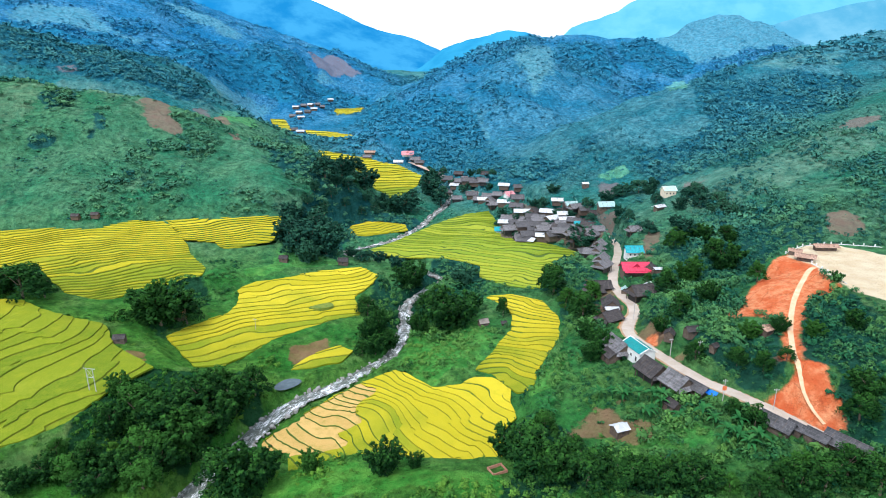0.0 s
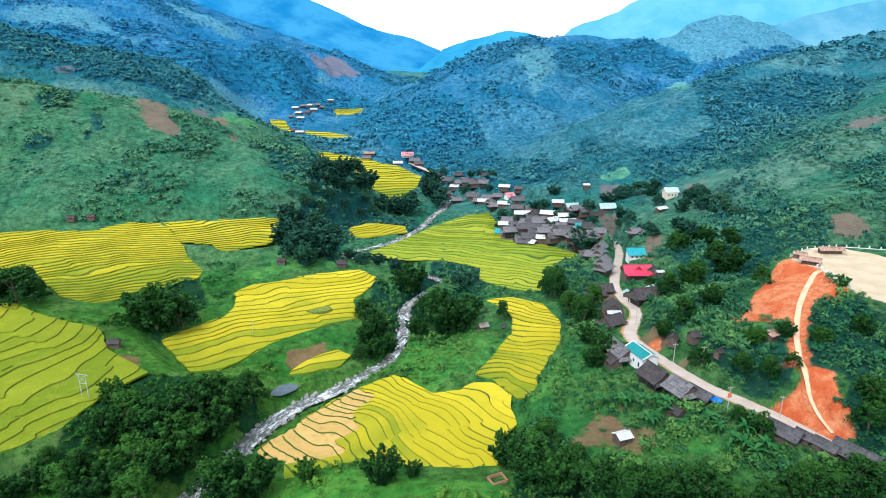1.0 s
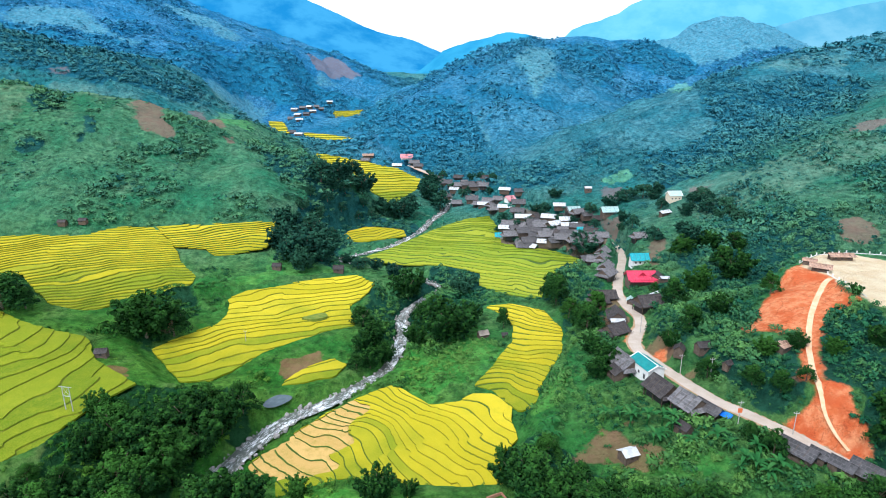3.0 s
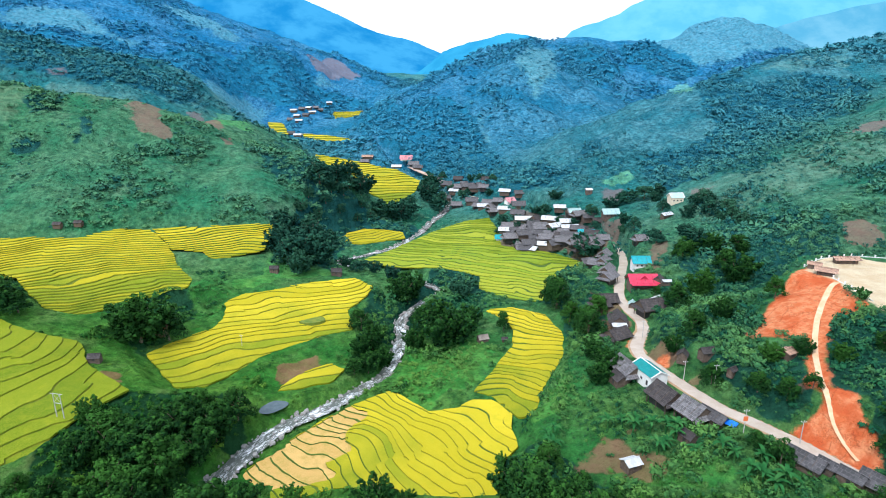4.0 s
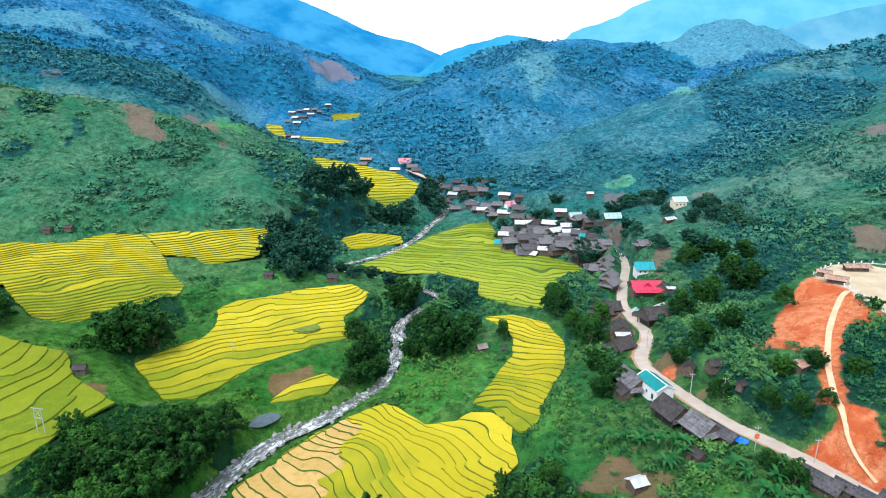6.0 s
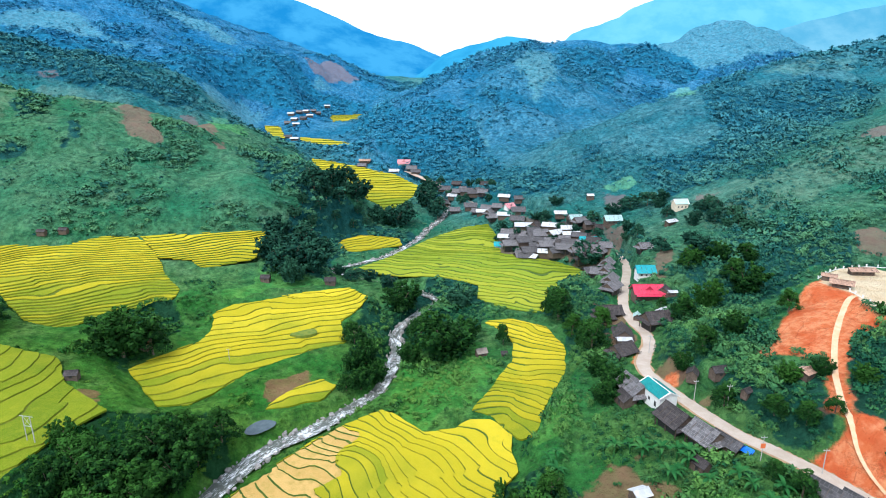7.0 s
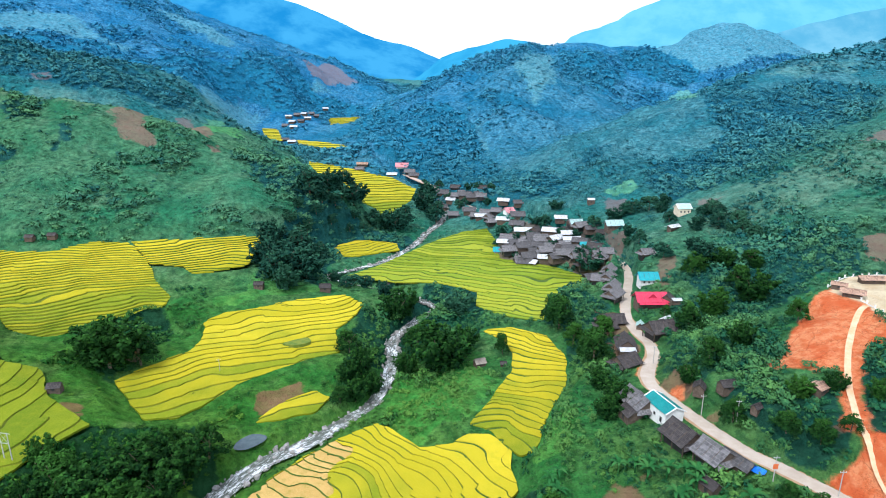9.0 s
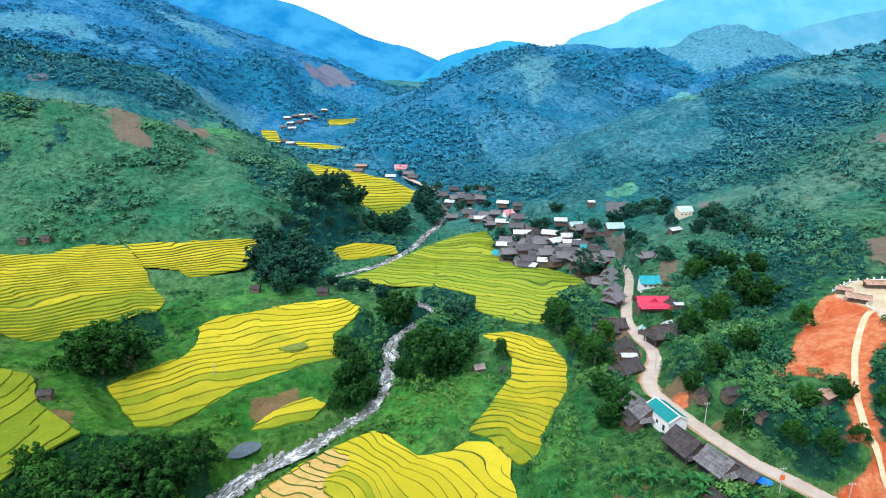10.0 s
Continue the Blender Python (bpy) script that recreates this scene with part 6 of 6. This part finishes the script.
def scrub(name, x0, x1, y0, y1, gap, sizes, leaves, density, label, seed, calm=0.2, flat=1.0):
    """Bushes on a jittered grid; density(x, y, masks) gives the chance and the size factor."""
    rng = np.random.default_rng(seed)
    gx_, gy_ = np.meshgrid(np.arange(x0, x1, gap), np.arange(y0, y1, gap))
    x = gx_.ravel() + rng.uniform(-0.6, 0.6, gx_.size) * gap
    y = gy_.ravel() + rng.uniform(-0.6, 0.6, gx_.size) * gap
    keep = np.abs(x) < 0.86 * y + 25
    x, y = x[keep], y[keep]
    m_ = masks(x, y)
    chance, grow, tone = density(x, y, m_)
    bare = np.maximum.reduce([m_["red"] ** 2, m_["pale"], m_["brown"] * 0.93])
    keep = (rng.random(len(x)) < chance * (1 - bare)) & free(x, y)
    x, y, grow, tone = x[keep], y[keep], grow[keep], tone[keep]
    z = ground(x, y)
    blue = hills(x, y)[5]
    clumps = [clump(rng, leaves, calm) for _ in range(8)]
    shapes, soft, lift = (np.stack([c[k] for c in clumps]) for k in range(3))
    n = len(x)
    which = rng.integers(0, 8, n)
    turn = rng.uniform(0, 6.283, n)
    s = (sizes[0] + (sizes[1] - sizes[0]) * rng.random(n) ** 2) * grow
    c, sn = np.cos(turn)[:, None, None], np.sin(turn)[:, None, None]
    q = shapes[which]
    s3 = s[:, None, None]
    vx = (q[..., 0] * c - q[..., 1] * sn) * s3 + x[:, None, None]
    vy = (q[..., 0] * sn + q[..., 1] * c) * s3 + y[:, None, None]
    vz = q[..., 2] * s3 * flat * rng.uniform(0.8, 1.4, n)[:, None, None] + z[:, None, None] - 0.1
    verts = np.stack([vx, vy, vz], -1).reshape(-1, 3)
    count = len(verts) // 3
    g = soft[which]
    c, sn = c[..., 0], sn[..., 0]
    g = np.stack([g[..., 0] * c - g[..., 1] * sn, g[..., 0] * sn + g[..., 1] * c, g[..., 2]], -1).reshape(-1, 3)
    # bush tone at random, lightened towards the top as if lit from above
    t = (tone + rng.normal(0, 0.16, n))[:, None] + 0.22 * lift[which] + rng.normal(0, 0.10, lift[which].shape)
    many = q.shape[1] * 3
    me = fast_mesh(name, verts, np.arange(count * 3).reshape(count, 3), SCRUB, True, np.repeat(g, 3, 0), tone=np.repeat(np.clip(t.ravel(), 0, 1), 3), haze_share=np.repeat(blue, many))
    return tagged(new(name, me), label, "scrub", kind="stuff")


def near_growth(x, y, m_):
    big = fractal(x, y, 22, 81, 3)
    slope = step01(20, 40, x) * step01(245, 225, y)  # the overgrown bank under the road
    wood = np.maximum.reduce([m_["wood"], step01(0.1, 0.35, big) * 0.8, 0.75 * slope * step01(-0.2, 0.1, big)])
    river = along(x, y, RIVER)[0]
    wood = np.maximum(wood, 0.7 * step01(16, 10, river) * step01(-0.3, 0.1, big))
    open_ = step01(10, -20, x) * step01(215, 240, y)  # grazed grass between the fields
    wild = m_["lush"] * step01(-35, -15, x) * step01(215, 235, y)  # overgrown plot beside the river
    chance = 0.42 - 0.2 * open_ + 0.55 * wood + wild * 0.3
    grow = 0.45 + 0.75 * wood + 0.5 * wild + 0.25 * rough(x, y, 9, 82)
    tone = 0.28 + 0.35 * rough(x, y, 17, 83) - 0.18 * wood - 0.14 * slope + 0.42 * m_["lush"]
    return chance, np.maximum(grow, 0.3), tone


def bank_growth(x, y, m_):
    big = fractal(x, y, 30, 91, 3)
    river = along(x, y, RIVER)[0]
    chance = 0.75 * step01(-0.25, 0.1, big) * step01(40, 62, river) * step01(25, 45, x)
    chance = np.where(inside(x, y, [(40, 200), (60, 150), (75, 150), (100, 160), (80, 200), (60, 300), (45, 300)]) < 0, 0.38, chance)
    return chance, 0.7 + 0.5 * step01(-0.1, 0.4, big), 0.34 + 0.5 * rough(x, y, 14, 92)


def slope_growth(x, y, m_):
    big = fractal(x, y, 40, 93, 3)
    chance = 0.9 * step01(-0.2, 0.15, big) * (1 - 0.8 * m_["lush"])
    return chance, 0.6 + 0.5 * step01(-0.1, 0.4, big), 0.3 + 0.45 * rough(x, y, 20, 94) - 0.2 * step01(0.1, 0.4, big)


def groves(x, y, m_):
    """Share of woods: the larger woods, and groves in the hollows."""
    return np.maximum(m_["wood"], 0.9 * step01(0.30, 0.42, fractal(x, y, 70, 84, 4)) * (1 - m_["dry"]) * (1 - m_["lush"]))


def hill_woods_growth(x, y, m_):
    wood = groves(x, y, m_)
    return wood * 0.95, 0.75 + 0.4 * wood + 0.25 * rough(x, y, 20, 85), 0.22 + 0.22 * step01(-60, -140, x) * step01(640, 600, y) + 0.22 * rough(x, y, 26, 86) + 0.15 * rough(x, y, 9, 89)


def hill_growth(x, y, m_):
    wood = groves(x, y, m_)
    left = step01(-60, -140, x) * step01(620, 560, y)  # the grazed hill is more open
    patches = step01(-0.35, 0.25, fractal(x, y, 34, 95, 3))
    chance = (0.45 + 0.5 * patches - 0.15 * left - 0.1 * m_["dry"] - 0.35 * m_["lush"]) * (1 - 0.7 * wood)
    grow = 0.5 + 0.35 * patches + 0.2 * rough(x, y, 14, 85)
    return chance, np.maximum(grow, 0.3), 0.52 + 0.3 * rough(x, y, 40, 86) + 0.2 * rough(x, y, 11, 89) - 0.2 * patches


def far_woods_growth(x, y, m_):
    wood = np.maximum(groves(x, y, m_), step01(0.0, 0.25, fractal(x, y, 150, 87, 4)) * (1 - m_["dry"]) * (1 - m_["lush"]))
    wood = wood * (1 - 0.8 * step01(1180, 1260, y) * step01(430, 490, x))
    return 0.96 * wood, 0.75 + 0.35 * wood + 0.2 * rough(x, y, 30, 96), 0.22 + 0.25 * rough(x, y, 60, 88) + 0.2 * rough(x, y, 20, 90)


def far_growth(x, y, m_):
    patches = step01(-0.3, 0.2, fractal(x, y, 60, 97, 3))
    return 0.35 + 0.5 * patches - 0.1 * m_["dry"] - 0.3 * m_["lush"], 0.6 + 0.4 * patches, 0.5 + 0.3 * rough(x, y, 70, 88) - 0.15 * patches


scrub("near_scrub", -330, 330, 128, 345, 2.4, (0.7, 2.2), 64, near_growth, "dense green scrub and bushes on the valley slopes", 1)
scrub("bank_scrub", 20, 330, 128, 350, 3.1, (1.3, 3.8), 168, bank_growth, "tall bushes and young trees on the valley side", 4)
scrub("slope_scrub", 50, 330, 350, 580, 4.0, (1.4, 4.2), 60, slope_growth, "dense bushes and trees on the slope above the village", 5, 0.3, 0.9)
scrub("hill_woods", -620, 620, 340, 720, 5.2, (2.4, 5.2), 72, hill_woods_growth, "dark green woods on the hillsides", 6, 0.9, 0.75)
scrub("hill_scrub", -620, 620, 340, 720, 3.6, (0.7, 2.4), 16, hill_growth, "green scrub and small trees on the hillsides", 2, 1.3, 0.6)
scrub("far_woods", -1250, 1250, 700, 1750, 8.0, (3.2, 6.4), 44, far_woods_growth, "woods on the far hillsides, tinted blue for haze", 3, 1.1, 0.75)
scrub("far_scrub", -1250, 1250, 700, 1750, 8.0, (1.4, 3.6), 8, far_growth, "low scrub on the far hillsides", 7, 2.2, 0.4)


# ---------------------------------------------------------------- banana plants
def blade(rng, long, wide):
    """One arching banana leaf along +x."""
    bm = bmesh.new()
    rows = []
    for k in range(7):
        t = k / 6
        w = wide * math.sin(math.pi * min(1, 0.12 + t * 0.88)) ** 0.6 * (1 - 0.2 * t)
        px_, pz_ = long * (t - 0.18 * t * t), long * (0.75 * t - 0.85 * t * t)
        rows.append([bm.verts.new((px_, -w / 2, pz_ + 0.12 * w)), bm.verts.new((px_, 0, pz_)), bm.verts.new((px_, w / 2, pz_ + 0.12 * w))])
    for a, b in zip(rows[:-1], rows[1:]):
        for k in (0, 1):
            bm.faces.new([a[k], a[k + 1], b[k + 1], b[k]])
    me = bpy.data.meshes.new("leaf")
    bm.to_mesh(me)
    bm.free()
    me.materials.append(BANANA)
    return me


BLADES = [blade(rng, l, w) for l, w in ((2.6, 0.7), (3.1, 0.8), (2.2, 0.65))]
bm = bmesh.new()
rod(bm, (0, 0, -0.5), (0.1, 0.05, 2.6), 0.2, 0.12)
STEM = bpy.data.meshes.new("stem")
bm.to_mesh(STEM)
bm.free()
STEM.materials.append(BANANA)
BANANAS = [(75.9, 175.1), (74.5, 179.5), (66.7, 186.4), (62.8, 186.9), (69, 171.4), (78.4, 166.6), (89.3, 155.2), (91.6, 152.9), (88.3, 162.6), (86.1, 165.7), (37.1, 187.1), (32.3, 175.8),
           (93.1, 149), (94.4, 158.7), (37.9, 179.7), (70.3, 181.7), (57.9, 187.6), (84.6, 272.6), (86.8, 153.4), (96.3, 150.4), (72, 172.5), (77, 178), (65, 183), (40, 190)]
for x, y in BANANAS:
    thing = tagged(new("banana_plant"), "banana plant with long arching green leaves", "banana plant", "banana plants")
    thing.matrix_world = pose(x, y, height_at(x, y), 0, 0, pick.uniform(0, 360)) @ Matrix.Scale(pick.uniform(1.3, 1.8), 4)
    part("stem", STEM, BANANA, thing)
    for k in range(8):
        leaf = part("leaf", BLADES[k % 3], BANANA, thing)
        leaf.matrix_local = pose(0.1, 0.05, 2.5, 0, -pick.uniform(-15, 30), k * 137.5)
